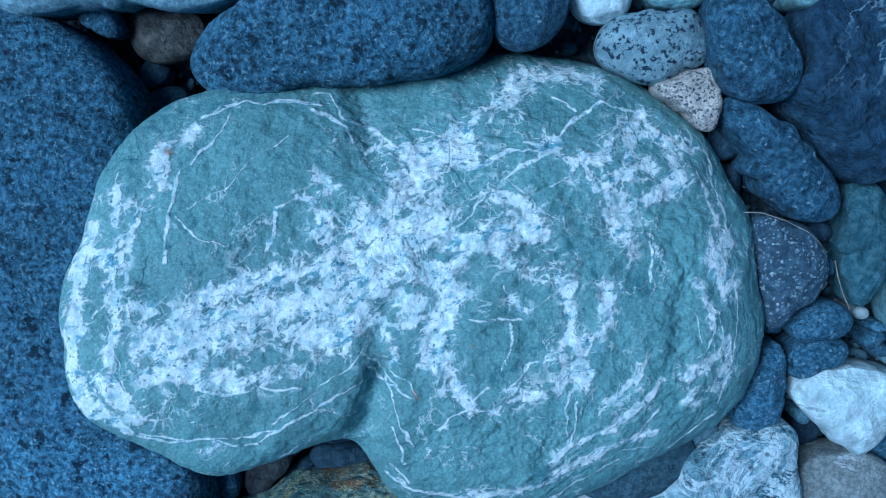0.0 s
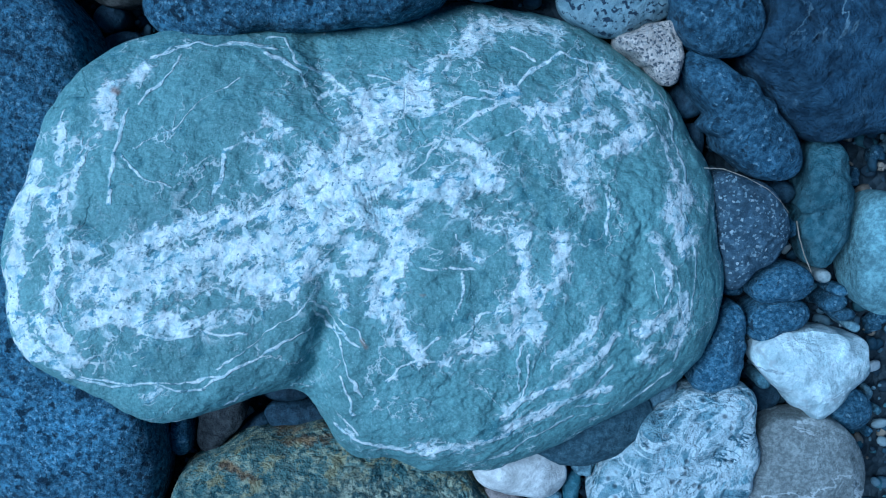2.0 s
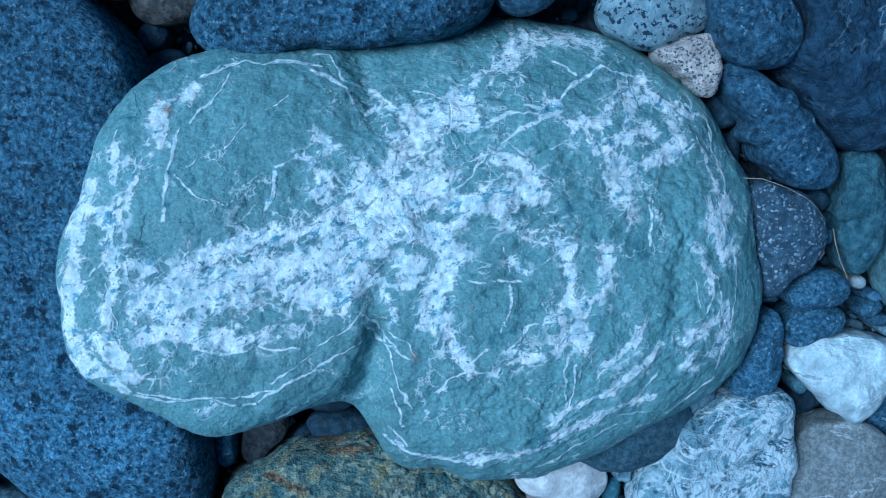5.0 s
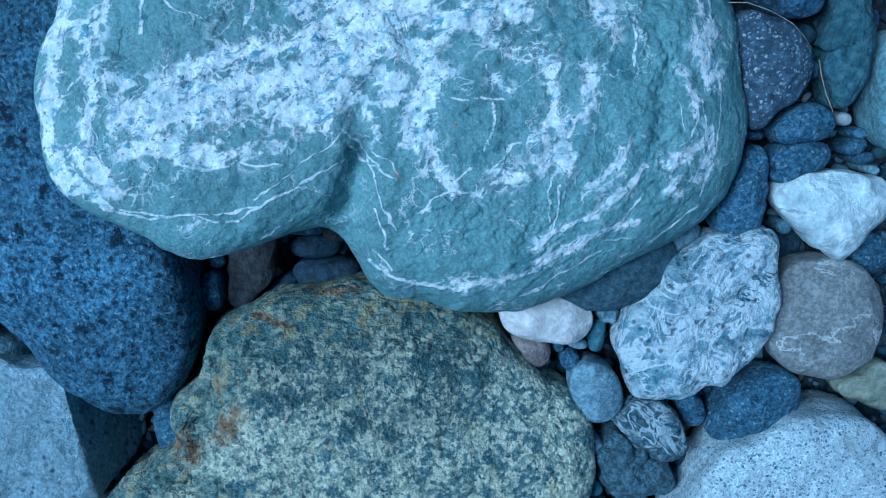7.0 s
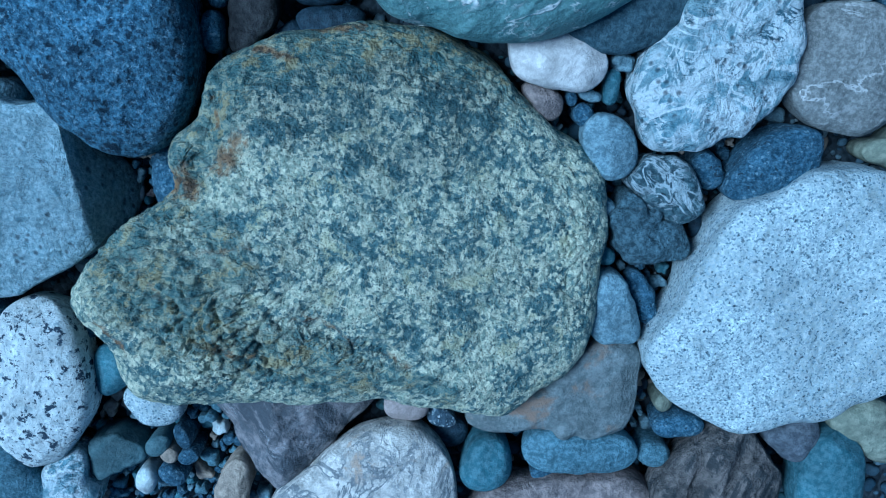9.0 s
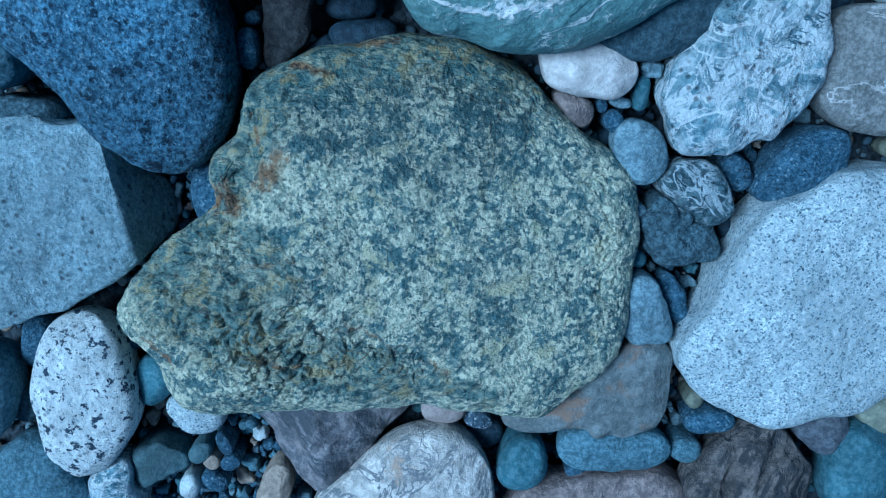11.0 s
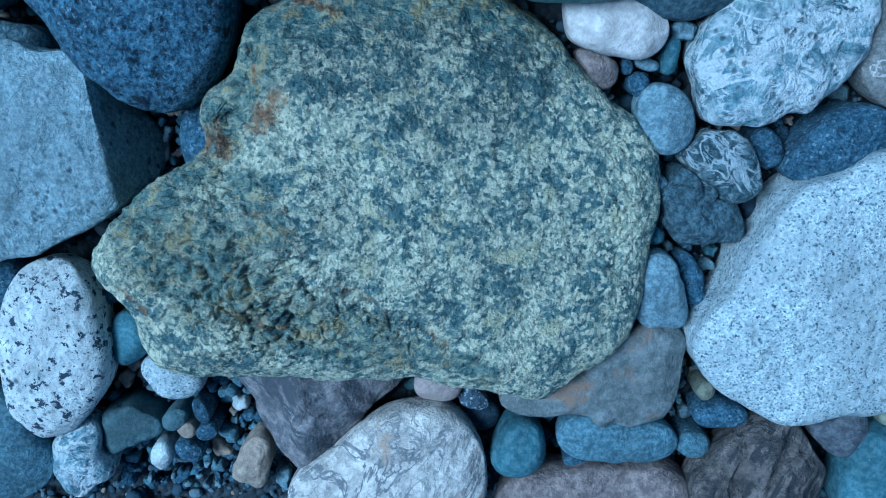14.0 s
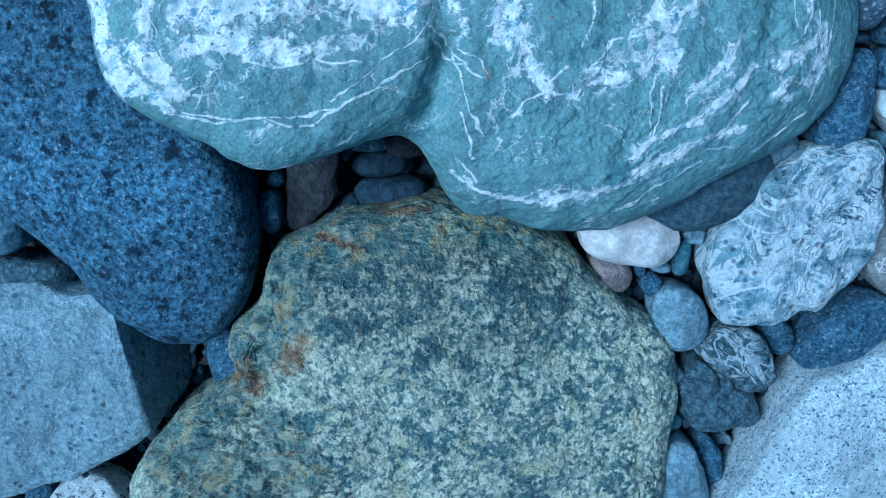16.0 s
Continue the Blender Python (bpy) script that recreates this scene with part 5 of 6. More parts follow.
stone("cobble", (0.1219, -1.1193, 0.02), (0.0495, 0.0002, -0.0001, -0.0031, 0.0034, -0.0, -0.0022, -0.0005, 0.0, -0.0, -0.0002), 0.035, 0.082, (0, 0), 0.85, (0.0018, 16.1), "tealp", "mid", "smooth teal-blue egg-shaped cobble", "cobble")
stone("cobble", (0.2859, -1.1022, 0.015), (0.0642, -0.0013, -0.001, 0.0308, -0.0023, 0.0017, 0.0011, 0.0085, -0.0016, 0.0018, 0.0009), 0.025, 0.077, (0, 0), 0.85, (0.0027, 16.1), "slatelight", "mid", "long blue-grey cobble lying flat", "cobble")
stone("cobble", (0.4215, -1.1137, 0), (0.0265, -0.0, -0.0001, 0.0036, -0.0005, 0.0, 0.0006, 0.0002, 0.0001, -0.0004, -0.0002), 0.02, 0.077, (0, 0), 0.8, (0.0027, 16.1), "slatelight", "small", "small blue-grey cobble on the beach", "cobble")
stone("cobble", (0.4634, -1.0591, -0.005), (0.0317, -0.0006, 0.0003, 0.0124, 0.0005, 0.0007, -0.0009, 0.0027, -0.0002, 0.001, 0.0), 0.025, 0.072, (0, 0), 0.8, (0.0018, 16.1), "slate", "small", "smooth dark slate cobble", "cobble")
stone("rock", (0.5411, -1.1967, 0.03), (0.1272, -0.0011, 0.0018, -0.0086, -0.001, -0.0038, -0.0067, -0.0017, -0.0004, -0.0003, 0.0034, -0.0011, 0.0009, -0.0017, 0.0014, 0.0001, -0.0009, -0.0003, 0), 0.045, 0.092, (0, 0), 0.7, (0.015, 13.8), "brownrock", "mid", "rough brown-grey rock with folded layers", "rock", cuts=[(0.6, -0.1, 0.7, 0.06)],
      grooves=[(-0.0401, 0.1578, -0.0501, 0.0244, 0.012, 0.012), (0.0303, 0.1342, 0.0001, 0.023, 0.01, 0.01)])
stone("cobble", (0.6626, -1.0752, 0.015), (0.0429, 0.0004, -0.0004, 0.0028, 0.0024, -0.0041, 0.0039, 0.0018, -0.0003, -0.0005, 0.0002, 0.0006, -0.0006), 0.03, 0.077, (0, 0), 0.8, (0.0036, 16.1), "purple", "mid", "dark plum-grey cobble beside granite", "cobble")
stone("cobble", (0.7307, -1.1571, 0.03), (0.0769, 0.0001, -0.0005, -0.0181, 0.0018, -0.0001, -0.0023, 0.0009, -0.001, -0.0003, 0.0011), 0.035, 0.092, (0, 0), 0.85, (0.0027, 13.8), "tealp", "mid", "smooth teal cobble with a worn ridge", "cobble")
stone("cobble", (0.8019, -1.0632, 0.01), (0.0602, 0.0017, 0.0013, 0.0033, -0.0131, -0.0059, 0.0032, 0.0008, -0.0012, -0.0014, 0.0026), 0.03, 0.072, (0, 0), 0.8, (0.0036, 16.1), "olive", "mid", "olive-grey cobble under granite boulder", "cobble")
stone("rock", (0.2656, -1.2253, 0), (0.1081, 0.0007, 0.0007, 0.0502, 0.0062, -0.0005, -0.0008, 0.0137, 0.0021, -0.0017, -0.0013, 0.0017, -0.0002), 0.04, 0.062, (0, 0), 0.65, (0.009, 13.8), "pinkbrown", "mid", "pinkish-brown slab of stone", "rock")
stone("cobble", (-0.0833, -1.1705, 0.03), (0.135, 0.0034, 0.0019, 0.0247, 0.0154, -0.0085, -0.0126, 0.0024, 0.0043, -0.0023, -0.0078, -0.0015, 0.0025, 0.0006, -0.0005, 0, 0.001, -0.0004, -0.0003), 0.045, 0.092, (0, 0), 0.8, (0.0036, 11.5), "banded", "mid", "cream cobble with dark grey bands", "cobble")
stone("cobble", (-0.2256, -1.0430, 0.02), (0.1103, -0.0059, -0.0051, 0.0193, 0.0108, 0.0047, 0.0251, 0.0042, 0.0005, -0.0016, 0.0117, -0.0063, 0.0031, 0.0008, 0.0046, -0.0051, -0.0001, -0.0005, -0.0015), 0.03, 0.082, (0, 0), 0.5, (0.0105, 13.8), "brownpurple", "mid", "triangular purple-brown cobble with smooth facets", "cobble", cuts=[(0.5, -0.3, 0.8, 0.035), (-0.6, -0.2, 0.75, 0.04)])
stone("cobble", (-0.0176, -1.0117, 0.005), (0.0352, 0.0, -0.0001, 0.0055, -0.0009, 0.0003, -0.0001, -0.0009, 0.001, -0.0001, -0.0008), 0.02, 0.082, (0, 0), 0.8, (0.0027, 16.1), "pinkgrey", "small", "small pinkish-grey cobble on the beach", "cobble")
stone("cobble", (0.0411, -1.0381, -0.005), (0.0241, -0.0003, -0.0002, 0.0021, -0.0035, 0.0014, -0.0013, -0.0004, 0.0003, -0.0006, -0.0008), 0.02, 0.072, (0, 0), 0.7, (0.0075, 18.4), "specked", "small", "small angular dark cobble", "cobble")
stone("cobble", (-0.5263, -0.9422, 0), (0.0402, 0.0006, 0.0001, -0.0057, 0.0018, 0.0033, -0.001, -0.0004, -0.0014, -0.0005, 0.0, 0.0002, -0.0003), 0.025, 0.077, (0, 0), 0.75, (0.0045, 16.1), "tealp", "small", "smooth teal cobble with flat face", "cobble")
stone("cobble", (-0.4630, -1.0112, -0.005), (0.0477, 0.0002, -0.0, 0.0036, -0.0033, -0.0013, 0.0005, -0.0001, -0.0023, -0.0002, -0.0003, 0.0002, -0.0009), 0.025, 0.072, (0, 0), 0.8, (0.0036, 18.4), "granite", "small", "pale speckled cobble under green boulder", "cobble")
stone("cobble", (-0.5435, -1.1113, -0.005), (0.0456, -0.0005, 0.0015, 0.0062, 0.0051, 0.0071, -0.0011, -0.0013, -0.0007, 0.0033, 0.0018, 0.0004, -0.0006, -0.0007, -0.0002), 0.018, 0.072, (0, 0), 0.6, (0.006, 16.1), "darkgreen", "small", "flat dark greenish cobble", "cobble")
stone("pebble", (-0.4898, -1.1606, -0.003), (0.0221, -0.0, -0.0, -0.004, 0.0016, -0.0, 0.0, 0.0003, -0.0003, 0.0, 0.0), 0.018, 0.074, (0, 0), 0.85, (0.0018, 18.4), "white", "small", "smooth white pebble on gravel", "pebble")
stone("pebble", (-0.4440, -1.1536, -0.005), (0.0226, 0.0, -0.0, 0.0026, -0.0033, -0.0, -0.0, -0.0001, -0.0006, 0.0, -0.0, -0.0001, -0.0), 0.014, 0.072, (0, 0), 0.75, (0.0045, 18.4), "slate", "small", "small slate-blue pebble on gravel", "pebble")
stone("pebble", (-0.4454, -1.1127, -0.007), (0.0159, 0.0, -0.0, 0.0016, -0.0012, -0.0, -0.0, 0.0001, -0.0002, 0.0, -0.0, -0.0, -0.0), 0.012, 0.07, (0, 0), 0.7, (0.0045, 18.4), "buff", "small", "small buff pebble on gravel", "pebble")
stone("pebble", (-0.4193, -1.0789, -0.007), (0.0193, -0.0, -0.0, -0.0042, -0.0031, -0.0, -0.0, 0.0003, 0.001, -0.0, -0.0, 0.0001, -0.0002), 0.012, 0.07, (0, 0), 0.7, (0.0045, 18.4), "slate", "small", "small blue pebble on gravel", "pebble")
stone("pebble", (-0.4120, -1.1182, -0.007), (0.0181, 0.0, -0.0, 0.0021, 0.0015, 0.0, -0.0, 0.0001, 0.0003, 0.0, -0.0, -0.0, 0.0), 0.012, 0.07, (0, 0), 0.7, (0.0045, 18.4), "slate", "small", "small blue pebble on gravel", "pebble")
stone("pebble", (-0.4640, -1.0937, -0.007), (0.0201, 0.0, -0.0, 0.0012, 0.0031, 0.0, 0.0, -0.0003, 0.0003, -0.0, 0.0, -0.0, -0.0), 0.012, 0.07, (0, 0), 0.7, (0.0045, 18.4), "darkgreen", "small", "small dark green pebble on gravel", "pebble")
stone("rock", (-0.7741, -1.1474, 0.02), (0.1058, -0.0001, -0.0003, 0.003, 0.0, -0.0028, -0.0047, 0.002, -0.0045, 0.0044, -0.0002, -0.0016, -0.0003), 0.04, 0.082, (0, 0), 0.75, (0.0075, 11.5), "slatelight", "mid", "blue-grey boulder half sunk in gravel", "rock")
stone("cobble", (-0.6211, -1.1626, 0.01), (0.0549, -0.0013, -0.0011, -0.013, 0.0001, -0.0011, -0.0038, 0.001, -0.0064, 0.0011, -0.0025, -0.001, 0.0017), 0.025, 0.072, (0, 0), 0.75, (0.009, 16.1), "marble", "mid", "blue-white mottled cobble on the beach", "cobble")
stone("cobble", (-0.3333, -1.1744, -0.005), (0.0372, -0.0006, -0.001, -0.0093, 0.0053, -0.0038, -0.0029, 0.0008, 0.0007, 0.004, -0.0001, -0.0, -0.0001, -0.0007, 0.0006), 0.02, 0.072, (0, 0), 0.6, (0.009, 16.1), "buff", "small", "buff brown shard of stone", "cobble")
stone("cobble", (-0.7327, -0.8679, -0.015), (0.0332, 0.0, 0.0, -0.0118, 0.005, -0.0, 0.0, 0.0019, -0.002, -0.0, -0.0), 0.02, 0.062, (0, 0), 0.8, (0.0036, 16.1), "slate", "small", "dark blue cobble in shadow", "cobble")
stone("cobble", (-0.7652, -0.9907, -0.015), (0.0326, 0.0, 0.0, -0.0003, 0.0024, -0.0, 0.0, -0.0001, -0.0, -0.0, 0.0), 0.02, 0.062, (0, 0), 0.8, (0.0036, 16.1), "greybrown", "small", "grey cobble in shadow", "cobble")
stone("cobble", (-0.8178, -0.9484, 0.03), (0.0705, -0.0, -0.0, -0.0175, 0.0075, 0.0, 0.0, 0.002, -0.0021), 0.04, 0.092, (0, 0), 0.85, (0.0027, 13.8), "slatelight", "mid", "smooth blue-grey rounded cobble", "cobble")
stone("cobble", (-0.7051, -0.3673, 0.03), (0.0607, 0.0011, 0.0, -0.0099, 0.0076, 0.0021, -0.0028, -0.0043, -0.0002, -0.0001, 0.0006, 0.0014, -0.0017, -0.0002, 0.0011), 0.04, 0.092, (0, 0), 0.65, (0.006, 13.8), "slatelight", "mid", "blue-grey squared cobble against dark boulder", "cobble")
stone("cobble", (-0.6985, -0.4715, 0), (0.0448, -0.0002, 0.0013, 0.0252, -0.0, 0.0002, -0.0011, 0.0094, -0.0, 0.0002, -0.001, 0.0024, -0.0002), 0.03, 0.062, (0, 0), 0.7, (0.009, 16.1), "roughdark", "mid", "dark rough flat cobble in shade", "cobble")
stone("cobble", (-0.3096, -0.3788, 0.005), (0.0233, -0.0, 0.0, -0.0084, 0.0001, -0.0, -0.0, 0.0017, -0.0, 0.0, 0.0), 0.025, 0.082, (0, 0), 0.85, (0.0018, 16.1), "slate", "small", "small slate-blue oval cobble", "cobble")
stone("pebble", (-0.3367, -0.3887, -0.01), (0.0071, -0.0, 0.0, -0.0014, 0.0003, 0.0, 0.0, 0.0001, -0.0001), 0.008, 0.067, (0, 0), 0.85, (0.0018, 16.1), "greypale", "small", "tiny pale pebble on the beach", "pebble")
stone("pebble", (-0.3005, -0.3322, -0.005), (0.0124, -0.0, -0.0, 0.0015, 0.0002, -0.0, -0.0, 0.0001, 0.0), 0.015, 0.072, (0, 0), 0.85, (0.0018, 16.1), "slate", "small", "small blue pebble on the beach", "pebble")
# cobbles in the gap below the veined boulder; their dark materials include its shade
stone("cobble", (-0.2493, -0.3453, -0.015), (0.0522, 0.0004, 0.0043, -0.0131, 0.0081, 0.0031, 0.0014, -0.0022, -0.0045, -0.0022, -0.0023, 0.0033, 0.0004, 0.0006, 0.0006), 0.025, 0.062, (0, 0), 0.5, (0.006, 13.8), "shadebrown", "small", "dark squared grey-brown cobble in a gap", "cobble")
stone("cobble", (-0.1473, -0.3190, -0.045), (0.0297, -0.0, 0.0, 0.0114, 0.0013, 0.0, 0.0, 0.0024, 0.0005, 0.0, 0.0), 0.02, 0.04, (0, 0), 0.85, (0.0027, 16.1), "shadepeb", "small", "dark oval cobble in a gap", "cobble")
stone("cobble", (-0.1315, -0.3623, -0.045), (0.0363, 0.0, 0.0, 0.0165, 0.0024, 0.0, 0.0, 0.0041, 0.0012, 0.0, -0.0), 0.025, 0.04, (0, 0), 0.85, (0.0027, 16.1), "shadepeb", "small", "dark oval cobble in a gap", "cobble")
stone("cobble", (-0.1036, -0.2922, -0.04), (0.0242, 0.0, 0.0, 0.0064, -0.0002, 0.0, 0.0, 0.001, -0.0001, 0.0, 0.0), 0.02, 0.04, (0, 0), 0.85, (0.0027, 16.1), "shadebrown", "small", "dark brown cobble under a boulder", "cobble")
stone("cobble", (-0.2080, -0.3847, -0.045), (0.0205, -0.0, -0.0, 0.0037, 0.0095, -0.0, -0.0, -0.002, 0.0019, -0.0, -0.0), 0.015, 0.04, (0, 0), 0.8, (0.0027, 16.1), "shadepeb", "small", "thin dark cobble on edge", "cobble")
stone("cobble", (-0.1631, -0.2867, -0.04), (0.02, -0.0, -0.0, 0.0097, -0.0003, -0.0, -0.0, 0.0026, -0.0002, -0.0, -0.0), 0.015, 0.04, (0, 0), 0.8, (0.0027, 16.1), "slate", "small", "dark blue cobble under a boulder", "cobble")
stone("cobble", (-0.3911, -0.6118, -0.005), (0.0447, -0.0, 0.0, -0.0133, -0.0019, -0.0, -0.0, 0.0022, 0.0006, -0.0, -0.0), 0.03, 0.072, (0, 0), 0.8, (0.0036, 16.1), "slate", "small", "blue cobble under green boulder", "cobble")
stone("cobble", (0.7588, -0.3356, -0.01), (0.0372, 0.0, -0.0, 0.0016, -0.0021, 0.0, -0.0, -0.0, -0.0001, 0.0, 0.0), 0.02, 0.067, (0, 0), 0.8, (0.0027, 16.1), "slate", "small", "slate-blue cobble beside white cobble", "cobble")
stone("cobble", (0.6303, -0.3253, -0.035), (0.0274, -0.0, -0.0, 0.0031, 0.0018, -0.0, -0.0, 0.0001, 0.0002, 0.0, -0.0), 0.015, 0.062, (0, 0), 0.8, (0.0027, 16.1), "shadepeb", "small", "dark cobble beside white cobble", "cobble")
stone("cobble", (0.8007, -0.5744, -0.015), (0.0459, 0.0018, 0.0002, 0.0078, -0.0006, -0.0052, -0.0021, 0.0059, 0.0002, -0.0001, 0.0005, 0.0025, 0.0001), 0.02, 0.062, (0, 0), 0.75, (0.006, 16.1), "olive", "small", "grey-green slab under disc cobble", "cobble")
stone("cobble", (0.4752, -0.6990, -0.035), (0.018, -0.0, 0.0, -0.0057, -0.0012, -0.0, 0.0, 0.001, 0.0004, -0.0, -0.0), 0.02, 0.062, (0, 0), 0.8, (0.0027, 16.1), "shadepeb", "small", "dark cobble in shade beside granite", "cobble")
stone("cobble", (0.0565, -1.0832, -0.035), (0.0321, -0.0, 0.0, 0.0025, -0.0003, 0.0, 0.0, 0.0001, -0.0, 0.0, -0.0), 0.02, 0.062, (0, 0), 0.8, (0.0027, 16.1), "shadepeb", "small", "dark cobble in a gap", "cobble")
stone("pebble", (0.1792, -1.0663, -0.01), (0.0145, 0.0, -0.0, 0.005, 0.0023, 0.0, -0.0, 0.0008, 0.0009, 0.0, 0.0), 0.012, 0.067, (0, 0), 0.8, (0.0027, 16.1), "slate", "small", "small slate pebble on the beach", "pebble")
stone("pebble", (0.2249, -1.1578, -0.01), (0.0176, 0.0, 0.0, 0.0027, -0.0004, 0.0, 0.0, 0.0002, -0.0001, -0.0, -0.0), 0.014, 0.067, (0, 0), 0.8, (0.0027, 16.1), "slate", "small", "small dark blue pebble", "pebble")
stone("pebble", (0.2950, -1.1679, -0.01), (0.0169, -0.0, -0.0, 0.0032, -0.0005, -0.0, -0.0, 0.0003, -0.0001, -0.0, -0.0), 0.014, 0.067, (0, 0), 0.7, (0.0045, 16.1), "greypale", "small", "small grey pebble on the beach", "pebble")
stone("pebble", (0.4373, -1.0188, -0.01), (0.0169, -0.0, 0.0, -0.0007, 0.0003, -0.0, 0.0, 0.0, -0.0, 0.0, -0.0), 0.014, 0.067, (0, 0), 0.7, (0.0045, 16.1), "olive", "small", "small olive pebble on the beach", "pebble")
stone("pebble", (-0.5589, -0.8739, -0.01), (0.0176, -0.0, 0.0, 0.0033, 0.0005, 0.0, 0.0, 0.0003, 0.0001, -0.0, 0.0), 0.014, 0.067, (0, 0), 0.7, (0.0045, 16.1), "slate", "small", "small blue pebble on the beach", "pebble")
stone("pebble", (0.7015, -0.1181, -0.015), (0.0123, -0.0, 0.0, 0.001, -0.0006, -0.0, -0.0, 0.0, -0.0001), 0.014, 0.062, (0, 0), 0.85, (0.0018, 16.1), "white", "small", "small white pebble beside grass stalk", "pebble")
stone("pebble", (0.7298, -0.1406, -0.015), (0.0117, 0.0, 0.0, 0.0035, -0.0004, 0.0, 0.0, 0.0006, -0.0001, 0.0, 0.0), 0.014, 0.062, (0, 0), 0.8, (0.0027, 16.1), "slate", "small", "small blue pebble on the beach", "pebble")
stone("pebble", (0.7249, -0.1628, -0.015), (0.015, -0.0, 0.0, 0.0018, 0.0027, -0.0, 0.0, -0.0001, 0.0004, -0.0, -0.0), 0.014, 0.062, (0, 0), 0.8, (0.0027, 16.1), "slate", "small", "small blue pebble on the beach", "pebble")
stone("pebble", (0.7579, -0.2002, -0.015), (0.0086, -0.0, 0.0, 0.0005, -0.0005, 0.0, -0.0, 0.0, -0.0, 0.0, -0.0), 0.012, 0.062, (0, 0), 0.8, (0.0027, 16.1), "greypale", "small", "small pale pebble on the beach", "pebble")
stone("pebble", (0.7404, -0.1810, -0.015), (0.0131, 0.0, -0.0, 0.0036, 0.0008, 0.0, -0.0, 0.0005, 0.0002, 0.0, -0.0), 0.014, 0.062, (0, 0), 0.8, (0.0027, 16.1), "slate", "small", "small blue pebble on the beach", "pebble")
stone("pebble", (0.6211, -0.2922, -0.015), (0.0129, -0.0, 0.0, -0.0001, -0.0006, -0.0, 0.0, -0.0, 0.0, 0.0, -0.0), 0.014, 0.062, (0, 0), 0.8, (0.0027, 16.1), "slatelight", "small", "small blue-grey pebble on the beach", "pebble")
stone("pebble", (0.5591, -0.1411, -0.015), (0.0114, -0.0, -0.0, 0.0045, -0.0003, -0.0, -0.0, 0.001, -0.0001, -0.0, -0.0), 0.014, 0.062, (0, 0), 0.8, (0.0027, 16.1), "slate", "small", "small blue pebble on the beach", "pebble")

# ---- loose pebbles and shards in the gaps ----
SHARDS = [
    ("slate", "small angular blue slate pebble between cobbles", 0.30),
    ("greypale", "small blue-grey pebble lodged between cobbles", 0.22),
    ("slatelight", "small light blue slate chip between cobbles", 0.14),
    ("shadepeb", "small dark slate pebble deep in a gap", 0.07),
    ("tealp", "small teal pebble lodged between cobbles", 0.08),
    ("buff", "small buff pebble lodged between cobbles", 0.09),
    ("pinkbrown", "small pink-brown pebble lodged between cobbles", 0.03),
    ("white", "tiny white quartz pebble between cobbles", 0.03),
]


def scatter_pebbles(count, low, high, small, large, seed):
    """Pebbles of many stones laid where the ground is still open."""
    rng = np.random.default_rng(seed)
    pick = np.cumsum([share for _, _, share in SHARDS])
    done = 0
    for _ in range(count * 60):
        if done == count:
            break
        size = small + (large - small) * rng.random() ** 2
        x, y = rng.uniform(low, high)
        if any(math.hypot(x - a, y - b) < 0.72 * size + float(reach(sh, np.array([math.atan2(y - b, x - a)]))[0]) for a, b, sh in LAID if math.hypot(x - a, y - b) < 0.5):
            continue
        form = [size, 0, 0]
        for k in range(2, 6):
            form += [round(v, 5) for v in rng.normal(0, 0.42 * size / k**1.15, 2)]
        material, label, _ = SHARDS[min(int(np.searchsorted(pick, rng.random() * pick[-1])), len(SHARDS) - 1)]
        stone("pebble", (round(x, 4), round(y, 4), -0.062 + 0.02 * rng.random()), form, 0.75 * size, 0.02, (rng.normal(0, 0.2), rng.normal(0, 0.2)), rng.uniform(0.55, 0.8), (0.10 * size, 0.9 / size), material, "tiny", label, "pebble")
        done += 1


scatter_pebbles(85, (-0.60, -1.25), (-0.24, -0.98), 0.006, 0.017, 21)
scatter_pebbles(60, (0.16, -1.24), (0.64, -0.46), 0.006, 0.016, 22)
scatter_pebbles(30, (0.44, -0.40), (0.84, 0.40), 0.006, 0.015, 23)
scatter_pebbles(24, (-0.52, -0.72), (-0.10, -0.26), 0.006, 0.014, 24)

# ---- gravel in the gaps ----


def gravel_material():
    n = Nodes("mixed_gravel")
    at = n.add("TexCoord").outputs["Object"]
    pick = n.add("NewGeometry").outputs["Random Per Island"]
    ramp = n.add("ValToRGB", Fac=pick)
    ramp.color_ramp.interpolation = "CONSTANT"
    tones = [(0, (0.03, 0.06, 0.09)), (0.26, (0.06, 0.10, 0.135)), (0.48, (0.025, 0.042, 0.062)), (0.60, (0.13, 0.19, 0.23)), (0.76, (0.07, 0.14, 0.165)), (0.84, (0.22, 0.27, 0.29)), (0.91, (0.22, 0.19, 0.15)), (0.96, (0.45, 0.49, 0.50))]
    ramp.color_ramp.elements.remove(ramp.color_ramp.elements[1])
    ramp.color_ramp.elements[0].color = (*tones[0][1], 1)
    for where, tone in tones[1:]:
        ramp.color_ramp.elements.new(where).color = (*tone, 1)
    shade = n.math("ADD", n.math("MULTIPLY", n.noise(at, 120, 5), 0.8), 0.6)
    return n.finish(n.scaled(ramp.outputs["Color"], shade), 0.75, [(n.noise(at, 150, 5), 2.5)])


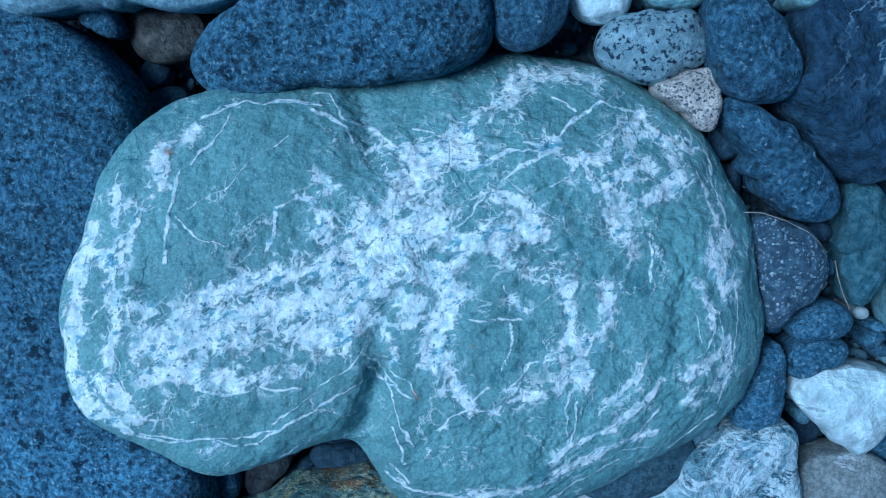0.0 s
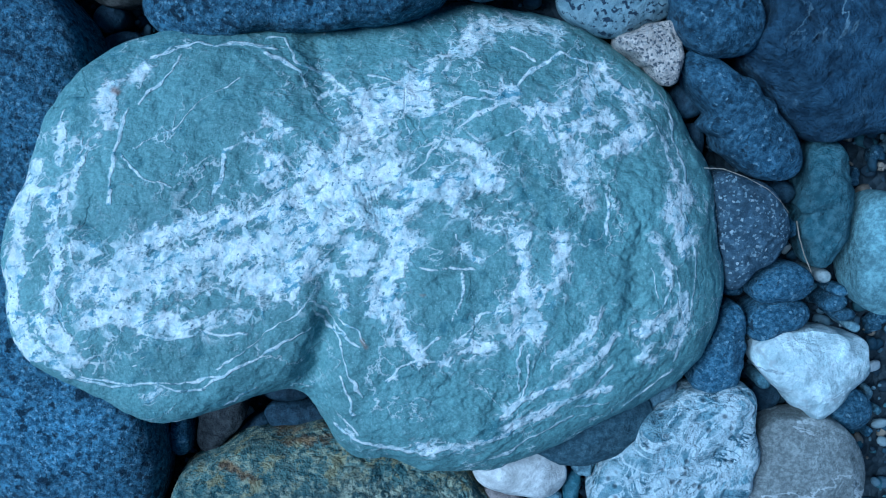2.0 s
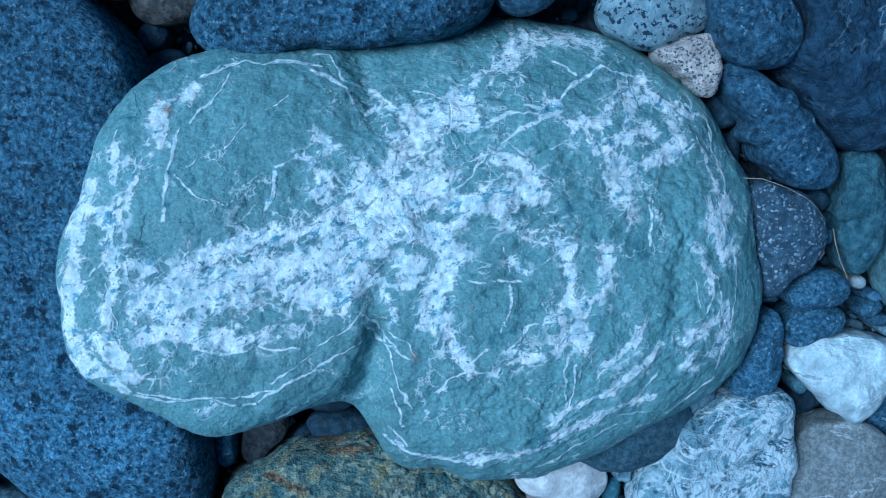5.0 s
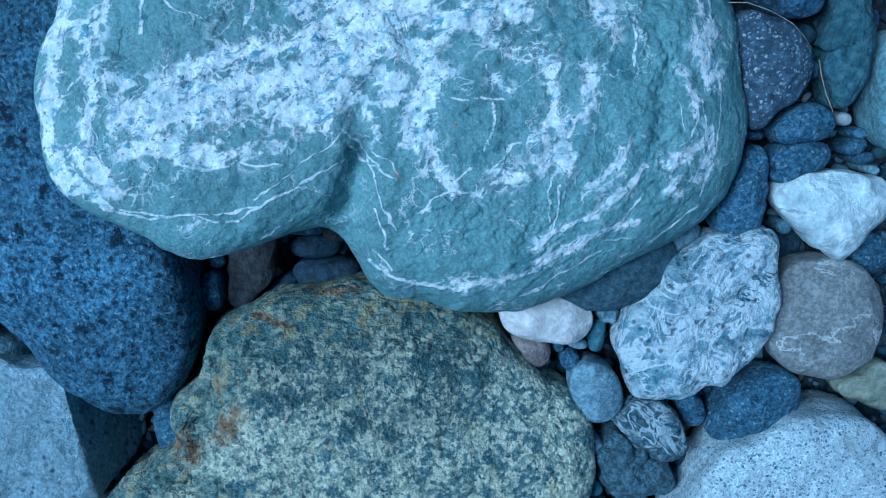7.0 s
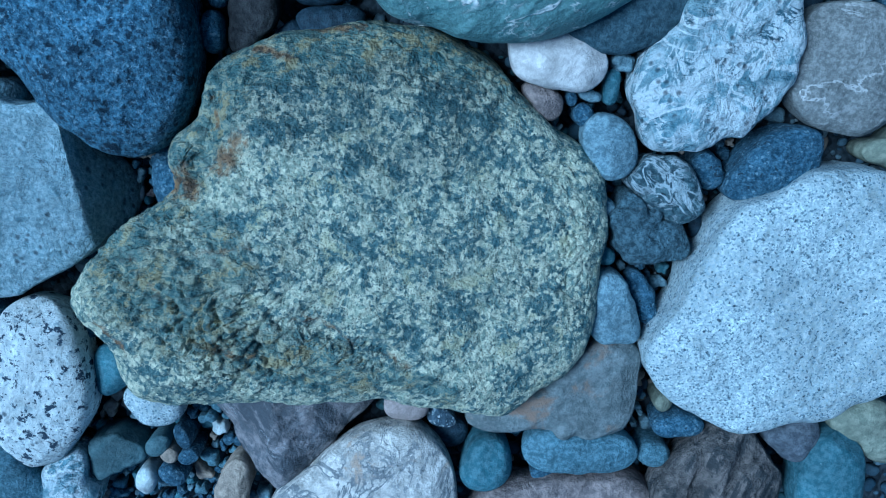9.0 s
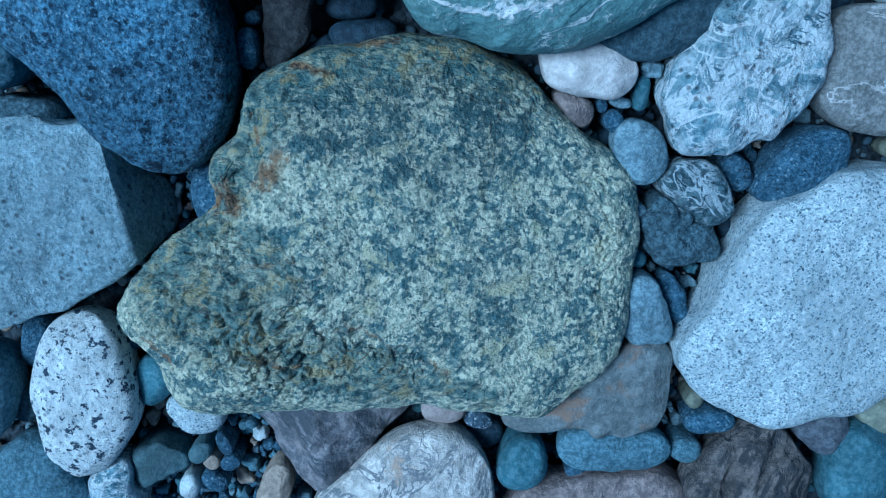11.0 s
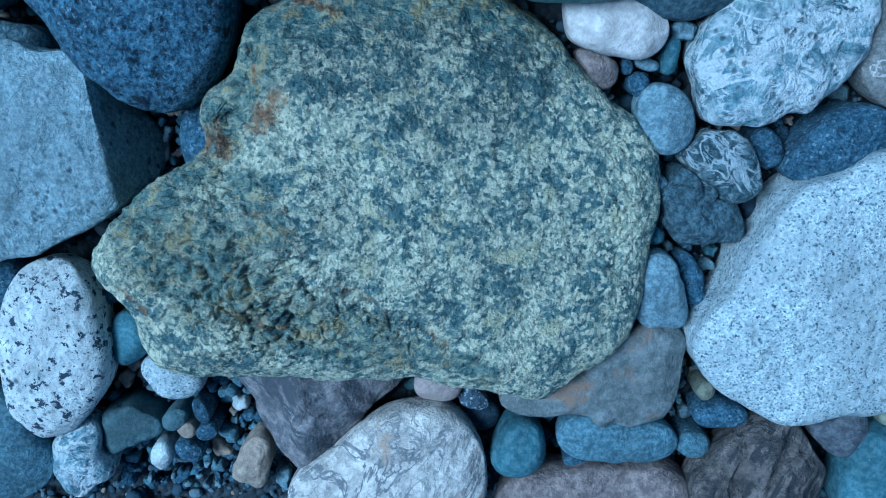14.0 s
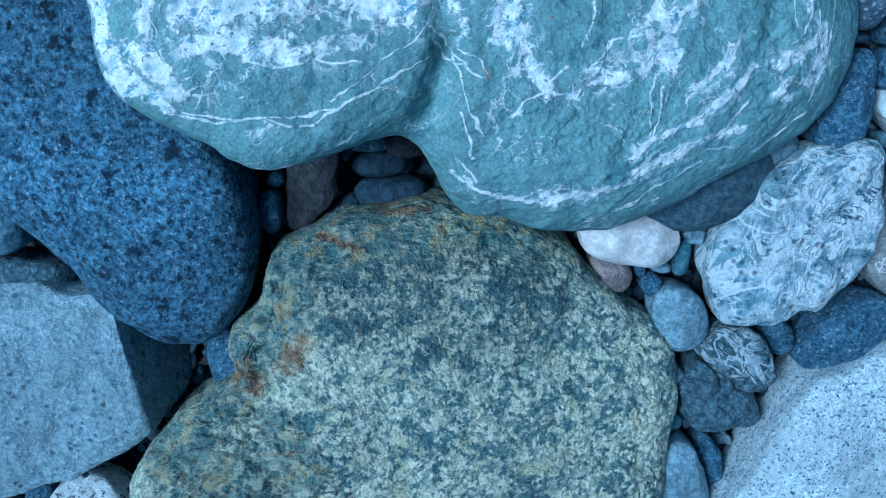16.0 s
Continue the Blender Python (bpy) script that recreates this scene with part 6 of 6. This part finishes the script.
def gravel():
    rng = np.random.default_rng(5)
    ball = bmesh.new()
    bmesh.ops.create_icosphere(ball, subdivisions=2, radius=1)
    ball.verts.index_update()
    unit = np.array([v.co[:] for v in ball.verts])
    tris = np.array([[v.index for v in f.verts] for f in ball.faces])
    ball.free()
    spots = rng.uniform((-1.15, -1.47), (1.15, 0.8), (36000, 2))
    covered = np.zeros(len(spots), dtype=bool)
    for x, y, shape in LAID:
        d = spots - (x, y)
        covered |= np.hypot(d[:, 0], d[:, 1]) < reach(shape, np.arctan2(d[:, 1], d[:, 0])) - 0.012
    spots = spots[~covered][:9000]
    verts, faces = [], []
    for k, (x, y) in enumerate(spots):
        size = 0.0028 + 0.0115 * rng.random() ** 2.4
        axes = size * np.array((rng.uniform(0.8, 1.5), rng.uniform(0.7, 1.1), rng.uniform(0.5, 0.85)))
        q = np.array(Euler(rng.uniform(-0.5, 0.5, 2).tolist() + [rng.uniform(0, 6.3)]).to_matrix())
        lump = 1 + 0.22 * lattice(unit * 1.3 + k * 7.7, 4)
        verts.append((np.sign(unit) * np.abs(unit) ** 0.85 * lump[:, None] * axes) @ q.T + (x, y, -0.086 + 0.024 * rng.random()))
        faces.append(tris + k * len(unit))
    me = bpy.data.meshes.new("gravel")
    me.from_pydata(np.vstack(verts).tolist(), [], np.vstack(faces).tolist())
    me.polygons.foreach_set("use_smooth", np.ones(len(me.polygons), dtype=bool))
    me.materials.append(gravel_material())
    return tagged(new("gravel", me), "small mixed blue-grey and buff gravel between the cobbles", "gravel", kind="stuff")


gravel()


def beach_beyond():
    """Cobbles of the same beach round the stones that are seen close."""
    rng = np.random.default_rng(11)
    ball = bmesh.new()
    bmesh.ops.create_icosphere(ball, subdivisions=3, radius=1)
    ball.verts.index_update()
    unit = np.array([v.co[:] for v in ball.verts])
    tris = np.array([[v.index for v in f.verts] for f in ball.faces])
    ball.free()
    verts, faces, laid = [], [], np.zeros((0, 3))
    for k in range(9000):
        size = 0.025 + 0.13 * rng.random() ** 2.6
        far, turn = 0.6 + 3.6 * rng.random() ** 0.75, rng.uniform(0, 6.2832)
        x, y = far * math.cos(turn), -0.35 + far * math.sin(turn)
        if -0.9 - size < x < 0.9 + size and -1.3 - size < y < 0.5 + size:
            continue
        if len(laid) and np.any(np.hypot(laid[:, 0] - x, laid[:, 1] - y) < 0.82 * (laid[:, 2] + size)):
            continue
        axes = size * np.array((rng.uniform(0.9, 1.25), rng.uniform(0.7, 1.0), rng.uniform(0.4, 0.65)))
        q = np.array(Euler(rng.uniform(-0.25, 0.25, 2).tolist() + [rng.uniform(0, 6.3)]).to_matrix())
        lump = 1 + 0.16 * lattice(unit * 1.2 + k * 7.7, 4) + 0.05 * lattice(unit * 3 + k * 5.1, 8)
        verts.append((np.sign(unit) * np.abs(unit) ** 0.85 * lump[:, None] * axes) @ q.T + (x, y, -0.09 + 0.75 * axes[2]))
        faces.append(tris + len(laid) * len(unit))
        laid = np.vstack([laid, (x, y, size)])
    me = bpy.data.meshes.new("beach_cobbles")
    me.from_pydata(np.vstack(verts).tolist(), [], np.vstack(faces).tolist())
    me.polygons.foreach_set("use_smooth", np.ones(len(me.polygons), dtype=bool))
    me.materials.append(gravel_material())
    return tagged(new("beach_cobbles", me), "grey and blue cobbles of the beach further off", "cobbles", kind="stuff")


beach_beyond()

# ---- a dry stalk caught between the cobbles ----


def stalk(points, thick):
    bm = bmesh.new()
    last = None
    for k, c in enumerate(points):
        c = Vector(c)
        ahead = (Vector(points[min(k + 1, len(points) - 1)]) - Vector(points[max(k - 1, 0)])).normalized()
        side = ahead.cross(Vector((0, 0, 1))).normalized()
        rise = side.cross(ahead)
        r = thick * (1 - 0.5 * k / len(points))
        ring = [bm.verts.new(c + r * (math.cos(a) * side + math.sin(a) * rise)) for a in (0, 1.05, 2.09, 3.14, 4.19, 5.24)]
        if last:
            for i in range(6):
                bm.faces.new([last[i], last[(i + 1) % 6], ring[(i + 1) % 6], ring[i]])
        last = ring
    me = bpy.data.meshes.new("grass_stalk")
    bm.to_mesh(me)
    bm.free()
    me.materials.append(MATERIALS["buff"])
    return tagged(new("grass_stalk", me), "thin dry bent grass stalk between cobbles", "grass stalk")


stalk([(0.6350, -0.0254, 0.0300), (0.6410, -0.0501, 0.0300), (0.6517, -0.0772, 0.0280), (0.6655, -0.1030, 0.0250), (0.6683, -0.1197, 0.0200), (0.6661, -0.1446, 0.0120)], 0.0011)
stalk([(0.4760, 0.0570, 0.0750), (0.5030, 0.0560, 0.0780), (0.5370, 0.0440, 0.0800), (0.5710, 0.0270, 0.0740), (0.5930, 0.0100, 0.0640), (0.6120, -0.0090, 0.0520)], 0.0006)
